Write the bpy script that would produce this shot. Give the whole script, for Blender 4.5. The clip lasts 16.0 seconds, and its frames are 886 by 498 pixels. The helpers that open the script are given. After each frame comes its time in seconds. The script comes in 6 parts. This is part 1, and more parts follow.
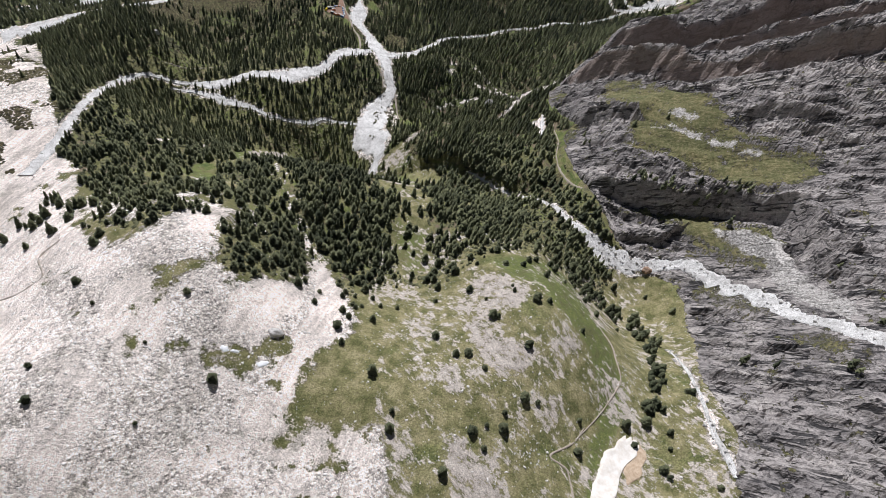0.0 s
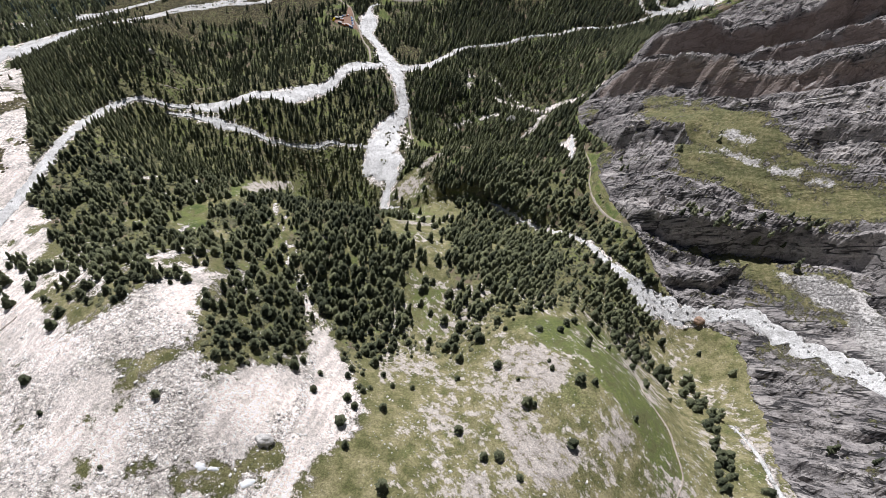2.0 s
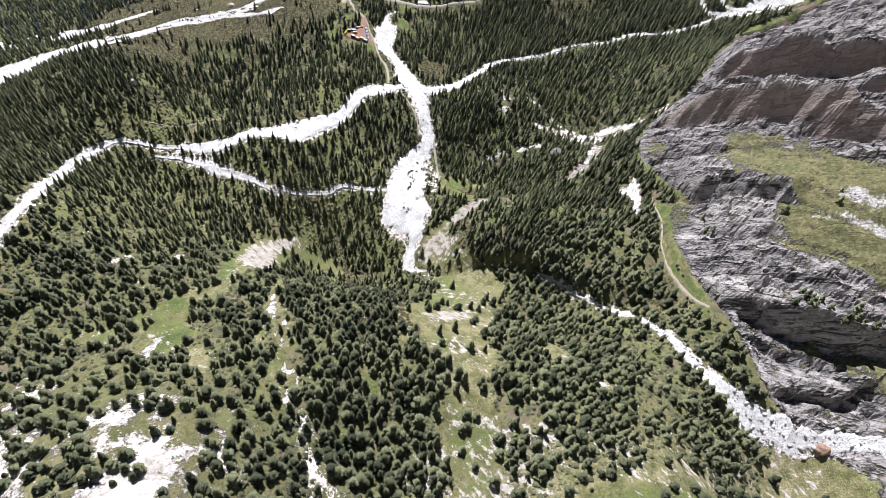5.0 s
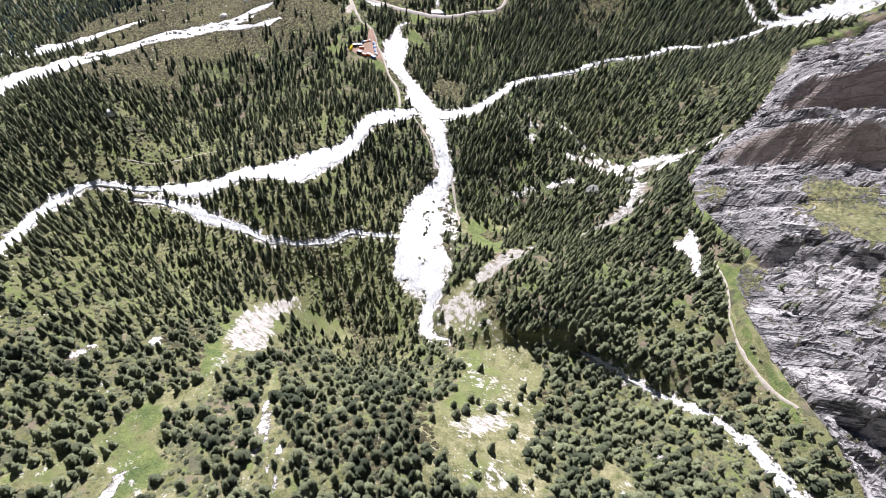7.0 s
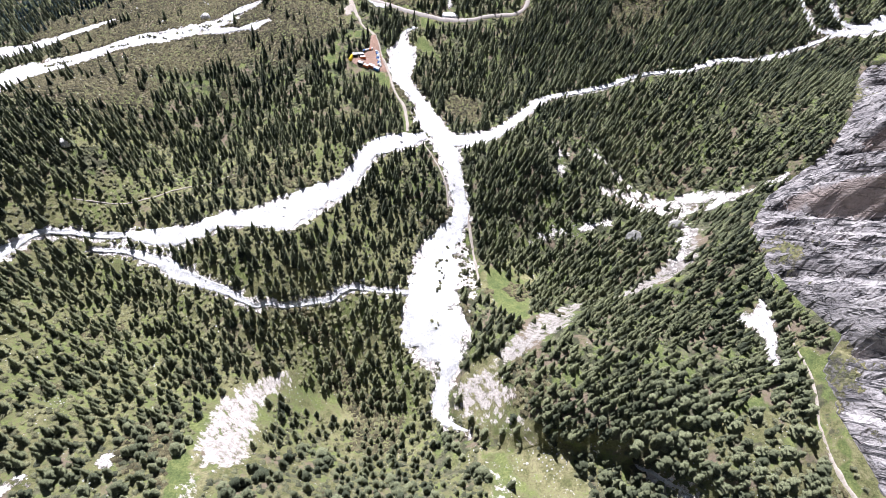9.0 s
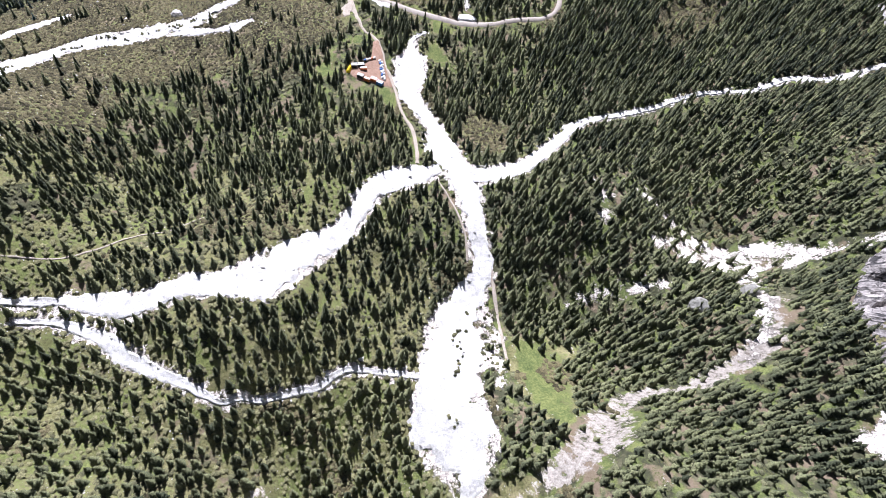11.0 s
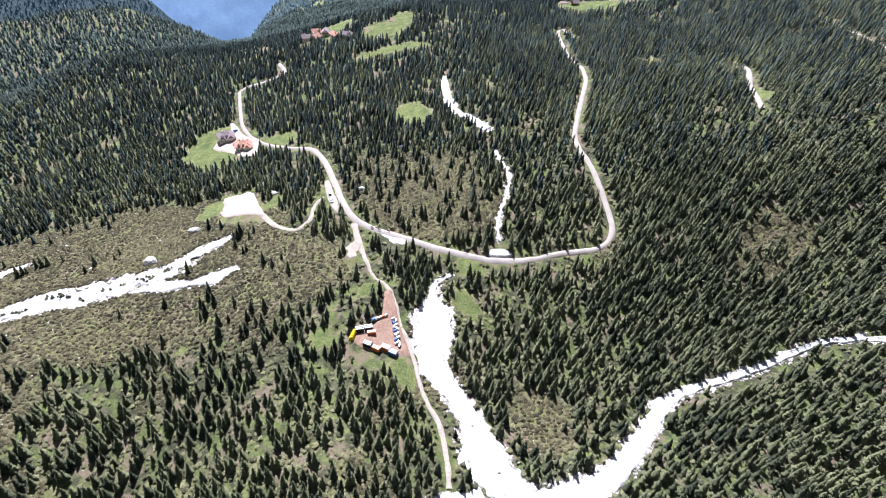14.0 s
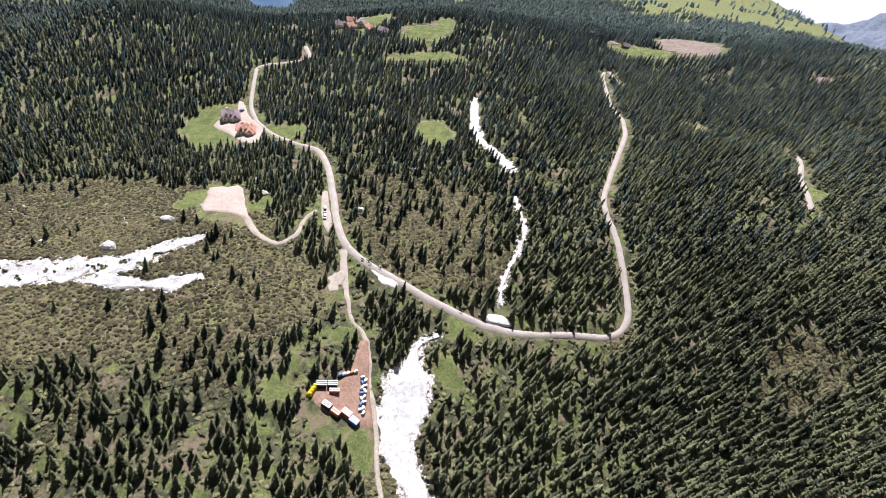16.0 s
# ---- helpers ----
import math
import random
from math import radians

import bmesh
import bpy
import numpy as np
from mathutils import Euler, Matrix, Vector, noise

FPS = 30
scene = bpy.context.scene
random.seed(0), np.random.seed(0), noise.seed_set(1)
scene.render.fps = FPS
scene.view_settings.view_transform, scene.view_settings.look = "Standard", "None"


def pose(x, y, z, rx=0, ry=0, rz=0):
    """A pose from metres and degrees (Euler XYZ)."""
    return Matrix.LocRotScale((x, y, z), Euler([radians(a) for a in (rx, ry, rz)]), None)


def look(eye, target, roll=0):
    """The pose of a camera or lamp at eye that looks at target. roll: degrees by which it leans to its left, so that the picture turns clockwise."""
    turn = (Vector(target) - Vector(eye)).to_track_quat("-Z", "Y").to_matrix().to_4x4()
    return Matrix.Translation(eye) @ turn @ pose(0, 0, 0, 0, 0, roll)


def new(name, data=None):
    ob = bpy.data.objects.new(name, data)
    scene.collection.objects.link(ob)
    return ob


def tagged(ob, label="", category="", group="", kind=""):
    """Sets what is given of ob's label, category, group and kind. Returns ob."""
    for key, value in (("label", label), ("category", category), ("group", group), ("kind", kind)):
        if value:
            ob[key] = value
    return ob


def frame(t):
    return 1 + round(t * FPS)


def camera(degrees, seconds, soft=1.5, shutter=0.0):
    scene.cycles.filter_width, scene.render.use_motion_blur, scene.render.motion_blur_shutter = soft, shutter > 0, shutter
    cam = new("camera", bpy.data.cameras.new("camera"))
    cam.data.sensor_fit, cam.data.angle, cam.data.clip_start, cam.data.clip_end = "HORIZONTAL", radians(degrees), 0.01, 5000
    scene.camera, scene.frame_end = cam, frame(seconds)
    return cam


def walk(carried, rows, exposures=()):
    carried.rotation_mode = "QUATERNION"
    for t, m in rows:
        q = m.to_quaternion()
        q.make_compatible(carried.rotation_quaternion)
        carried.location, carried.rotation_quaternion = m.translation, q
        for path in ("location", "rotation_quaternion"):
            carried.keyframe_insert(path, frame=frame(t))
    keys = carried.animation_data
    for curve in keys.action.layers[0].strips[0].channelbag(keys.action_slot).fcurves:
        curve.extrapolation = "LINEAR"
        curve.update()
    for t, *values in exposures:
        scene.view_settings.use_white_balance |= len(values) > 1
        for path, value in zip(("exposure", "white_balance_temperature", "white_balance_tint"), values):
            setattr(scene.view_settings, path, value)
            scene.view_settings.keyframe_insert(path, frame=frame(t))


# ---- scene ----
# ---------- camera ----------
PATH = [
    (0.0, look((0.00, 0.00, 295.37), (20.83, 64.48, 221.83), 16.38)),
    (0.5, look((1.78, 12.59, 292.08), (21.95, 77.00, 218.29), 15.86)),
    (1.0, look((3.18, 25.24, 289.19), (22.84, 89.60, 215.22), 15.33)),
    (1.5, look((4.27, 38.44, 286.59), (22.83, 102.74, 212.29), 14.38)),
    (2.0, look((5.18, 52.15, 283.83), (22.94, 116.40, 209.29), 13.90)),
    (2.5, look((5.62, 66.35, 281.51), (22.15, 130.30, 206.42), 12.81)),
    (3.0, look((5.59, 80.59, 278.82), (21.09, 144.26, 203.28), 11.86)),
    (3.5, look((5.95, 95.48, 276.36), (21.18, 158.75, 200.42), 11.80)),
    (4.0, look((6.02, 110.79, 273.70), (20.95, 173.58, 197.32), 11.80)),
    (6.5, look((0.86, 189.41, 255.94), (14.63, 250.74, 178.16), 11.14)),
    (7.0, look((0.29, 205.89, 253.38), (13.88, 266.62, 175.11), 11.03)),
    (7.5, look((-0.79, 222.42, 251.45), (12.77, 282.29, 172.50), 11.13)),
    (8.0, look((-1.84, 239.51, 249.30), (11.76, 298.36, 169.60), 11.39)),
    (10.5, look((-6.40, 319.15, 212.34), (8.56, 376.42, 131.74), 13.72)),
    (11.0, look((-7.23, 336.58, 207.37), (7.84, 393.05, 126.23), 14.10)),
    (11.5, look((-7.27, 355.03, 202.48), (7.73, 411.01, 120.99), 14.37)),
    (12.0, look((-6.93, 373.09, 196.10), (7.38, 431.15, 115.95), 12.99)),
    (12.5, look((-6.89, 390.56, 189.39), (7.48, 453.64, 113.13), 11.97)),
    (13.0, look((-6.95, 408.82, 185.85), (6.97, 477.46, 114.47), 10.50)),
    (13.5, look((-6.77, 424.97, 184.50), (5.64, 498.32, 117.67), 8.53)),
    (14.0, look((-5.15, 439.73, 187.38), (5.74, 517.43, 125.38), 6.61)),
    (14.5, look((-2.46, 452.37, 189.24), (10.75, 533.22, 131.88), 8.62)),
    (15.0, look((0.71, 461.91, 189.74), (19.73, 542.73, 134.01), 15.95)),
    (15.5, look((-1.07, 471.64, 188.07), (16.34, 550.73, 129.41), 19.06)),
    (16.0, look((-5.94, 480.39, 185.21), (5.78, 558.23, 123.54), 18.50)),
]
cam = camera(80.0, 16.0, 0.5)
walk(cam, PATH, [(0.0, -0.08, 5900, 13), (4.0, 0.47, 5850, 14), (8.0, 1.02, 5640, 17), (11.0, 1.06, 5600, 19), (14.0, 1.18, 5500, 18), (14.6, 1.10, 5200, 22), (15.1, 0.30, 5400, 22), (15.5, 0.18, 5800, 22), (16.0, 0.85, 5900, 18)])

# ---------- light ----------
SUN_AZ, SUN_EL = -14.0, 54.0
world = bpy.data.worlds.new("sky")
scene.world = world
world.use_nodes = True
wn, wl = world.node_tree.nodes, world.node_tree.links
sky = wn.new("ShaderNodeTexSky")
sky.sky_type, sky.sun_disc = "NISHITA", False
sky.sun_elevation, sky.sun_rotation = radians(SUN_EL), radians(SUN_AZ)
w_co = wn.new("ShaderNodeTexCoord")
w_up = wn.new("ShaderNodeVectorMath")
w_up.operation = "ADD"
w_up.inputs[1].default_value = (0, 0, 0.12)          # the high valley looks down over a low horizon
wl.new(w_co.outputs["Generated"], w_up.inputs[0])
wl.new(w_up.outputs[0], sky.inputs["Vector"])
w_cl = wn.new("ShaderNodeTexNoise")
w_cl.inputs["Scale"].default_value, w_cl.inputs["Detail"].default_value = 5.0, 8.0
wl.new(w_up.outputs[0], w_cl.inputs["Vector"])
w_rm = wn.new("ShaderNodeValToRGB")
w_rm.color_ramp.elements[0].position, w_rm.color_ramp.elements[1].position = 0.56, 0.68
w_sep = wn.new("ShaderNodeSeparateXYZ")
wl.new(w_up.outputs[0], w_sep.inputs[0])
w_low = wn.new("ShaderNodeMapRange")                  # clouds bank up over the far ranges
w_low.inputs["From Min"].default_value, w_low.inputs["From Max"].default_value = 0.07, 0.26
w_low.inputs["To Min"].default_value, w_low.inputs["To Max"].default_value = 0.31, -0.04
wl.new(w_sep.outputs["Z"], w_low.inputs[0])
w_add = wn.new("ShaderNodeMath")
wl.new(w_cl.outputs[0], w_add.inputs[0])
wl.new(w_low.outputs[0], w_add.inputs[1])
wl.new(w_add.outputs[0], w_rm.inputs[0])
w_mx = wn.new("ShaderNodeMix")
w_mx.data_type = "RGBA"
w_mx.inputs["B"].default_value = (36.0, 36.7, 38.0, 1)
wl.new(w_rm.outputs[0], w_mx.inputs["Factor"])
wl.new(sky.outputs[0], w_mx.inputs["A"])
wl.new(w_mx.outputs["Result"], wn["Background"].inputs[0])
wn["Background"].inputs[1].default_value = 0.017
sun = new("sun", bpy.data.lights.new("sun", "SUN"))
sun.data.energy, sun.data.angle, sun.data.color = 5.0, radians(0.53), (1.0, 0.955, 0.89)
az, el = radians(SUN_AZ), radians(SUN_EL)
sun.matrix_world = look((500 * math.sin(az) * math.cos(el), 500 * math.cos(az) * math.cos(el), 500 * math.sin(el)), (0, 0, 0))

# ---------- materials ----------
def material(name, rough=0.9):
    m = bpy.data.materials.new(name)
    m.use_nodes = True
    b = m.node_tree.nodes["Principled BSDF"]
    b.inputs["Roughness"].default_value = rough
    b.inputs["Specular IOR Level"].default_value = 0.25
    return m, m.node_tree.nodes, m.node_tree.links, b


def tex(nodes, links, scale, detail=6.0, rough=0.6, stretch=None):
    g = nodes.new("ShaderNodeNewGeometry")
    n = nodes.new("ShaderNodeTexNoise")
    n.inputs["Scale"].default_value, n.inputs["Detail"].default_value, n.inputs["Roughness"].default_value = scale, detail, rough
    out = g.outputs["Position"]
    if stretch:
        mp = nodes.new("ShaderNodeMapping")
        mp.vector_type = "TEXTURE"
        mp.inputs["Scale"].default_value, mp.inputs["Rotation"].default_value = stretch[0], stretch[1]
        links.new(out, mp.inputs["Vector"])
        out = mp.outputs[0]
    links.new(out, n.inputs["Vector"])
    return n.outputs[0]


def ramp(nodes, links, value, stops):
    r = nodes.new("ShaderNodeValToRGB")
    e = r.color_ramp.elements
    while len(e) < len(stops):
        e.new(0.5)
    for k, (p, c) in enumerate(stops):
        e[k].position, e[k].color = p, (*c, 1) if len(c) == 3 else c
    links.new(value, r.inputs[0])
    return r.outputs[0]


def step(nodes, links, value, low, high):
    r = nodes.new("ShaderNodeMapRange")
    r.inputs["From Min"].default_value, r.inputs["From Max"].default_value = low, high
    links.new(value, r.inputs[0])
    return r.outputs[0]


def blend(nodes, links, fac, a, b, mode="MIX"):
    m = nodes.new("ShaderNodeMix")
    m.data_type, m.blend_type = "RGBA", mode
    for key, v in (("Factor", fac), ("A", a), ("B", b)):
        if isinstance(v, (int, float)):
            m.inputs[key].default_value = v
        elif isinstance(v, tuple):
            m.inputs[key].default_value = (*v, 1)
        else:
            links.new(v, m.inputs[key])
    return m.outputs["Result"]


def calc(nodes, links, op, a, b):
    m = nodes.new("ShaderNodeMath")
    m.operation, m.use_clamp = op, False
    for k, v in enumerate((a, b)):
        if isinstance(v, (int, float)):
            m.inputs[k].default_value = v
        else:
            links.new(v, m.inputs[k])
    return m.outputs[0]


def bumped(nodes, links, bsdf, value, distance, strength=1.0):
    b = nodes.new("ShaderNodeBump")
    b.inputs["Distance"].default_value, b.inputs["Strength"].default_value = distance, strength
    links.new(value, b.inputs["Height"])
    links.new(b.outputs[0], bsdf.inputs["Normal"])


# ground: grass, scree, woodland floor and bare rock, chosen by the cover painted on the sheet
def cells(nodes, links, scale, warp=0.0):
    """Stones of about 1/scale metres: the distance from each one's middle, a tone for each, and the distance from its rim."""
    g = nodes.new("ShaderNodeNewGeometry")
    v = nodes.new("ShaderNodeTexVoronoi")
    v.inputs["Scale"].default_value = scale
    out = g.outputs["Position"]
    if warp:
        n = nodes.new("ShaderNodeTexNoise")
        n.inputs["Scale"].default_value, n.inputs["Detail"].default_value = scale * 1.4, 3.0
        links.new(out, n.inputs["Vector"])
        m = nodes.new("ShaderNodeVectorMath")
        m.operation = "MULTIPLY_ADD"
        m.inputs[1].default_value = (warp, warp, warp)
        links.new(n.outputs["Color"], m.inputs[0])
        links.new(out, m.inputs[2])
        out = m.outputs[0]
    links.new(out, v.inputs["Vector"])
    rim = nodes.new("ShaderNodeTexVoronoi")
    rim.feature = "DISTANCE_TO_EDGE"
    rim.inputs["Scale"].default_value = scale
    links.new(out, rim.inputs["Vector"])
    s = nodes.new("ShaderNodeSeparateColor")
    links.new(v.outputs["Color"], s.inputs[0])
    return v.outputs["Distance"], s.outputs["Red"], rim.outputs["Distance"]


M_GROUND, gn, gl, gb = material("ground", 0.95)
cover = gn.new("ShaderNodeAttribute")
cover.attribute_name = "cover"
sep = gn.new("ShaderNodeSeparateColor")
gl.new(cover.outputs["Color"], sep.inputs[0])
cover2 = gn.new("ShaderNodeAttribute")
cover2.attribute_name = "bare"
sep2 = gn.new("ShaderNodeSeparateColor")
gl.new(cover2.outputs["Color"], sep2.inputs[0])
fine, mid, broad = tex(gn, gl, 1.1, 8, 0.7), tex(gn, gl, 0.16, 6), tex(gn, gl, 0.035, 5)
grass = ramp(gn, gl, mid, [(0.36, (0.135, 0.138, 0.055)), (0.5, (0.235, 0.22, 0.105)), (0.64, (0.36, 0.32, 0.18))])
lush = ramp(gn, gl, fine, [(0.36, (0.088, 0.118, 0.038)), (0.64, (0.20, 0.235, 0.085))])
lush = blend(gn, gl, 0.8, lush, ramp(gn, gl, mid, [(0.36, (0.6, 0.66, 0.6)), (0.62, (1.35, 1.22, 1.15))]), "MULTIPLY")
grass = blend(gn, gl, step(gn, gl, broad, 0.57, 0.75), grass, lush)
grass = blend(gn, gl, 0.5, grass, ramp(gn, gl, fine, [(0.38, (0.35, 0.36, 0.33)), (0.62, (1.65, 1.62, 1.6))]), "MULTIPLY")
# blocky scree: big and small stones with dark gaps, in drifts of coarse and fine
big_d, big_tone, big_rim = cells(gn, gl, 0.62, 2.2)
small_d, small_tone, small_rim = cells(gn, gl, 1.7, 0.9)
coarse = step(gn, gl, calc(gn, gl, "SUBTRACT", tex(gn, gl, 0.045, 5, 0.6), calc(gn, gl, "MULTIPLY", sep2.outputs["Green"], 0.5)), 0.34, 0.48)
debris = ramp(gn, gl, fine, [(0.34, (0.56, 0.51, 0.475)), (0.46, (0.84, 0.785, 0.74)), (0.6, (1.0, 0.945, 0.9))])
debris = blend(gn, gl, 0.5, debris, ramp(gn, gl, tex(gn, gl, 0.6, 9, 0.76), [(0.38, (0.55, 0.52, 0.49)), (0.48, (1.0, 0.98, 0.96)), (0.60, (1.3, 1.28, 1.26))]), "MULTIPLY")
debris = blend(gn, gl, 0.6, debris, ramp(gn, gl, tex(gn, gl, 1.0, 6, 0.6, ((3.0, 20.0, 20.0), (0.0, 0.0, -0.35))), [(0.38, (0.62, 0.59, 0.56)), (0.5, (1.02, 1.0, 0.98)), (0.62, (1.25, 1.23, 1.21))]), "MULTIPLY")
blocks = ramp(gn, gl, big_tone, [(0.0, (0.68, 0.635, 0.60)), (0.4, (0.95, 0.90, 0.86)), (1.0, (1.0, 0.96, 0.925))])
blocks = blend(gn, gl, 0.55, blocks, ramp(gn, gl, small_tone, [(0.0, (0.6, 0.58, 0.56)), (0.5, (1.05, 1.04, 1.02)), (1.0, (1.3, 1.28, 1.26))]), "MULTIPLY")
gaps = calc(gn, gl, "SUBTRACT", 1.0, calc(gn, gl, "MULTIPLY", step(gn, gl, big_rim, 0.02, 0.14), calc(gn, gl, "ADD", calc(gn, gl, "MULTIPLY", step(gn, gl, small_rim, 0.01, 0.16), 0.6), 0.4)))
gaps = calc(gn, gl, "MULTIPLY", gaps, step(gn, gl, tex(gn, gl, 0.45, 6, 0.7), 0.44, 0.6))
blocks = blend(gn, gl, calc(gn, gl, "MULTIPLY", gaps, 0.95), blocks, (0.15, 0.135, 0.12))
blocks = blend(gn, gl, 0.85, blocks, ramp(gn, gl, tex(gn, gl, 0.7, 9, 0.8), [(0.38, (0.36, 0.34, 0.32)), (0.46, (0.9, 0.88, 0.86)), (0.58, (1.45, 1.43, 1.41))]), "MULTIPLY")
stone = blend(gn, gl, coarse, debris, blocks)
stone = blend(gn, gl, 0.55, stone, ramp(gn, gl, tex(gn, gl, 0.03, 6, 0.6), [(0.38, (0.68, 0.645, 0.61)), (0.48, (1.06, 1.03, 1.01)), (0.6, (1.35, 1.31, 1.29))]), "MULTIPLY")
stone = blend(gn, gl, calc(gn, gl, "MULTIPLY", step(gn, gl, tex(gn, gl, 0.09, 7, 0.7), 0.56, 0.68), 0.5), stone, (0.17, 0.16, 0.10))
# bare grey rock that shows through the turf, cracked
ledge = tex(gn, gl, 1.0, 9, 0.72, ((5.0, 3.0, 3.0), (0.0, 0.0, -0.9)))
knob = ramp(gn, gl, ledge, [(0.34, (0.10, 0.09, 0.08)), (0.42, (0.33, 0.29, 0.255)), (0.50, (0.53, 0.475, 0.425)), (0.66, (0.69, 0.63, 0.57))])
knob = blend(gn, gl, 0.5, knob, ramp(gn, gl, fine, [(0.38, (0.5, 0.49, 0.48)), (0.62, (1.45, 1.43, 1.4))]), "MULTIPLY")
knob = blend(gn, gl, sep2.outputs["Blue"], knob, (0.55, 0.56, 0.55), "MULTIPLY")
litter = ramp(gn, gl, mid, [(0.36, (0.035, 0.037, 0.022)), (0.5, (0.075, 0.078, 0.042)), (0.64, (0.15, 0.14, 0.085))])
litter = blend(gn, gl, step(gn, gl, tex(gn, gl, 0.13, 5), 0.45, 0.55), litter, lush)
litter = blend(gn, gl, step(gn, gl, tex(gn, gl, 0.075, 5), 0.53, 0.60), litter, blend(gn, gl, fine, (0.13, 0.095, 0.06), (0.30, 0.24, 0.17)))
edge = calc(gn, gl, "MULTIPLY", calc(gn, gl, "SUBTRACT", mid, 0.5), 1.6)
edge = calc(gn, gl, "ADD", edge, calc(gn, gl, "MULTIPLY", calc(gn, gl, "SUBTRACT", fine, 0.5), 0.9))
def chosen(channel, low=0.44, high=0.56):
    return step(gn, gl, calc(gn, gl, "ADD", sep.outputs[channel], edge), low, high)
# scattered stones in the turf
speck_d, speck_tone, speck_rim = cells(gn, gl, 0.75, 0.5)
many = step(gn, gl, tex(gn, gl, 0.06, 4), 0.40, 0.68)
speck = calc(gn, gl, "MULTIPLY", calc(gn, gl, "LESS_THAN", speck_d, calc(gn, gl, "MULTIPLY", many, 0.34)), calc(gn, gl, "GREATER_THAN", speck_tone, 0.45))
grass = blend(gn, gl, speck, grass, ramp(gn, gl, fine, [(0.36, (0.36, 0.35, 0.32)), (0.62, (0.72, 0.70, 0.66))]))
col = blend(gn, gl, chosen("Green"), grass, litter)
col = blend(gn, gl, chosen("Blue", 0.42, 0.62), col, lush)
col = blend(gn, gl, step(gn, gl, calc(gn, gl, "ADD", sep2.outputs["Red"], calc(gn, gl, "MULTIPLY", calc(gn, gl, "SUBTRACT", ledge, 0.5), 2.0)), 0.42, 0.54), col, knob)
bare = chosen("Red")
col = blend(gn, gl, bare, col, stone)
gl.new(col, gb.inputs["Base Color"])
lumps = calc(gn, gl, "ADD", calc(gn, gl, "MULTIPLY", fine, calc(gn, gl, "ADD", calc(gn, gl, "MULTIPLY", bare, 0.25), 0.6)), calc(gn, gl, "MULTIPLY", tex(gn, gl, 3.5, 5), 0.3))
pile = calc(gn, gl, "MULTIPLY", calc(gn, gl, "MULTIPLY", bare, coarse), calc(gn, gl, "ADD", calc(gn, gl, "MULTIPLY", calc(gn, gl, "SUBTRACT", 1.0, big_d), 0.7), calc(gn, gl, "MULTIPLY", calc(gn, gl, "SUBTRACT", 1.0, small_d), 0.3)))
bumped(gn, gl, gb, calc(gn, gl, "ADD", calc(gn, gl, "ADD", lumps, calc(gn, gl, "MULTIPLY", pile, 0.65)), calc(gn, gl, "MULTIPLY", calc(gn, gl, "MULTIPLY", sep2.outputs["Red"], ledge), 1.2)), 1.5)

# layered grey dolomite, weathered ochre, with turf on the flats
M_ROCK, rn, rl, rb = material("dolomite", 0.9)
TILT = (0.197, -0.656, -0.651)


def fracture(size, detail, low, high, turn=TILT):
    """Thin broken lines that follow the beds: 1 on a line, 0 off it."""
    n = tex(rn, rl, 1.0, detail, 0.6, (size, turn))
    near_half = calc(rn, rl, "SUBTRACT", 1.0, calc(rn, rl, "ABSOLUTE", calc(rn, rl, "MULTIPLY", calc(rn, rl, "SUBTRACT", n, 0.5), 4.0), 0.0))
    return step(rn, rl, near_half, low, high)


beds = tex(rn, rl, 1.0, 9, 0.68, ((50.0, 9.0, 9.0), TILT))
thin_beds = tex(rn, rl, 1.0, 7, 0.7, ((16.0, 2.4, 2.4), TILT))
grain = tex(rn, rl, 0.9, 8, 0.7)
broken = step(rn, rl, tex(rn, rl, 0.09, 5), 0.40, 0.52)
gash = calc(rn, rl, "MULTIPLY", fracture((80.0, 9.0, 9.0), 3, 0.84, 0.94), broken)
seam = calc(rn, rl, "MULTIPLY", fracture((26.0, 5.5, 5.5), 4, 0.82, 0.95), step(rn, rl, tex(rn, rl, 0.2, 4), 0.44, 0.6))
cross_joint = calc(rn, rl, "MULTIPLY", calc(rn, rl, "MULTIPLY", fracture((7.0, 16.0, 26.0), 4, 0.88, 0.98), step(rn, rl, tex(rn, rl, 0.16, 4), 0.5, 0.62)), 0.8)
rock = ramp(rn, rl, beds, [(0.32, (0.185, 0.172, 0.168)), (0.42, (0.295, 0.275, 0.267)), (0.52, (0.372, 0.348, 0.334)), (0.66, (0.475, 0.445, 0.425))])
rock = blend(rn, rl, 0.35, rock, ramp(rn, rl, thin_beds, [(0.36, (0.42, 0.41, 0.42)), (0.48, (0.98, 0.97, 0.97)), (0.62, (1.4, 1.38, 1.36))]), "MULTIPLY")
rock = blend(rn, rl, 0.5, rock, ramp(rn, rl, tex(rn, rl, 0.05, 5), [(0.38, (0.62, 0.61, 0.62)), (0.6, (1.3, 1.28, 1.26))]), "MULTIPLY")
rock = blend(rn, rl, 0.45, rock, ramp(rn, rl, grain, [(0.36, (0.4, 0.4, 0.41)), (0.5, (0.95, 0.94, 0.93)), (0.64, (1.4, 1.37, 1.33))]), "MULTIPLY")
# cracks drawn near-black, with the shade inside them put into the colour
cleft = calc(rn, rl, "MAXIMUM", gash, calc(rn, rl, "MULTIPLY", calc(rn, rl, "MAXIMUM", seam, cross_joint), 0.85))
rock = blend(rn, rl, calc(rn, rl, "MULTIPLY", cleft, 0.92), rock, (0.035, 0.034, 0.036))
rgeo = rn.new("ShaderNodeNewGeometry")
rsep = rn.new("ShaderNodeSeparateXYZ")
rl.new(rgeo.outputs["Normal"], rsep.inputs[0])
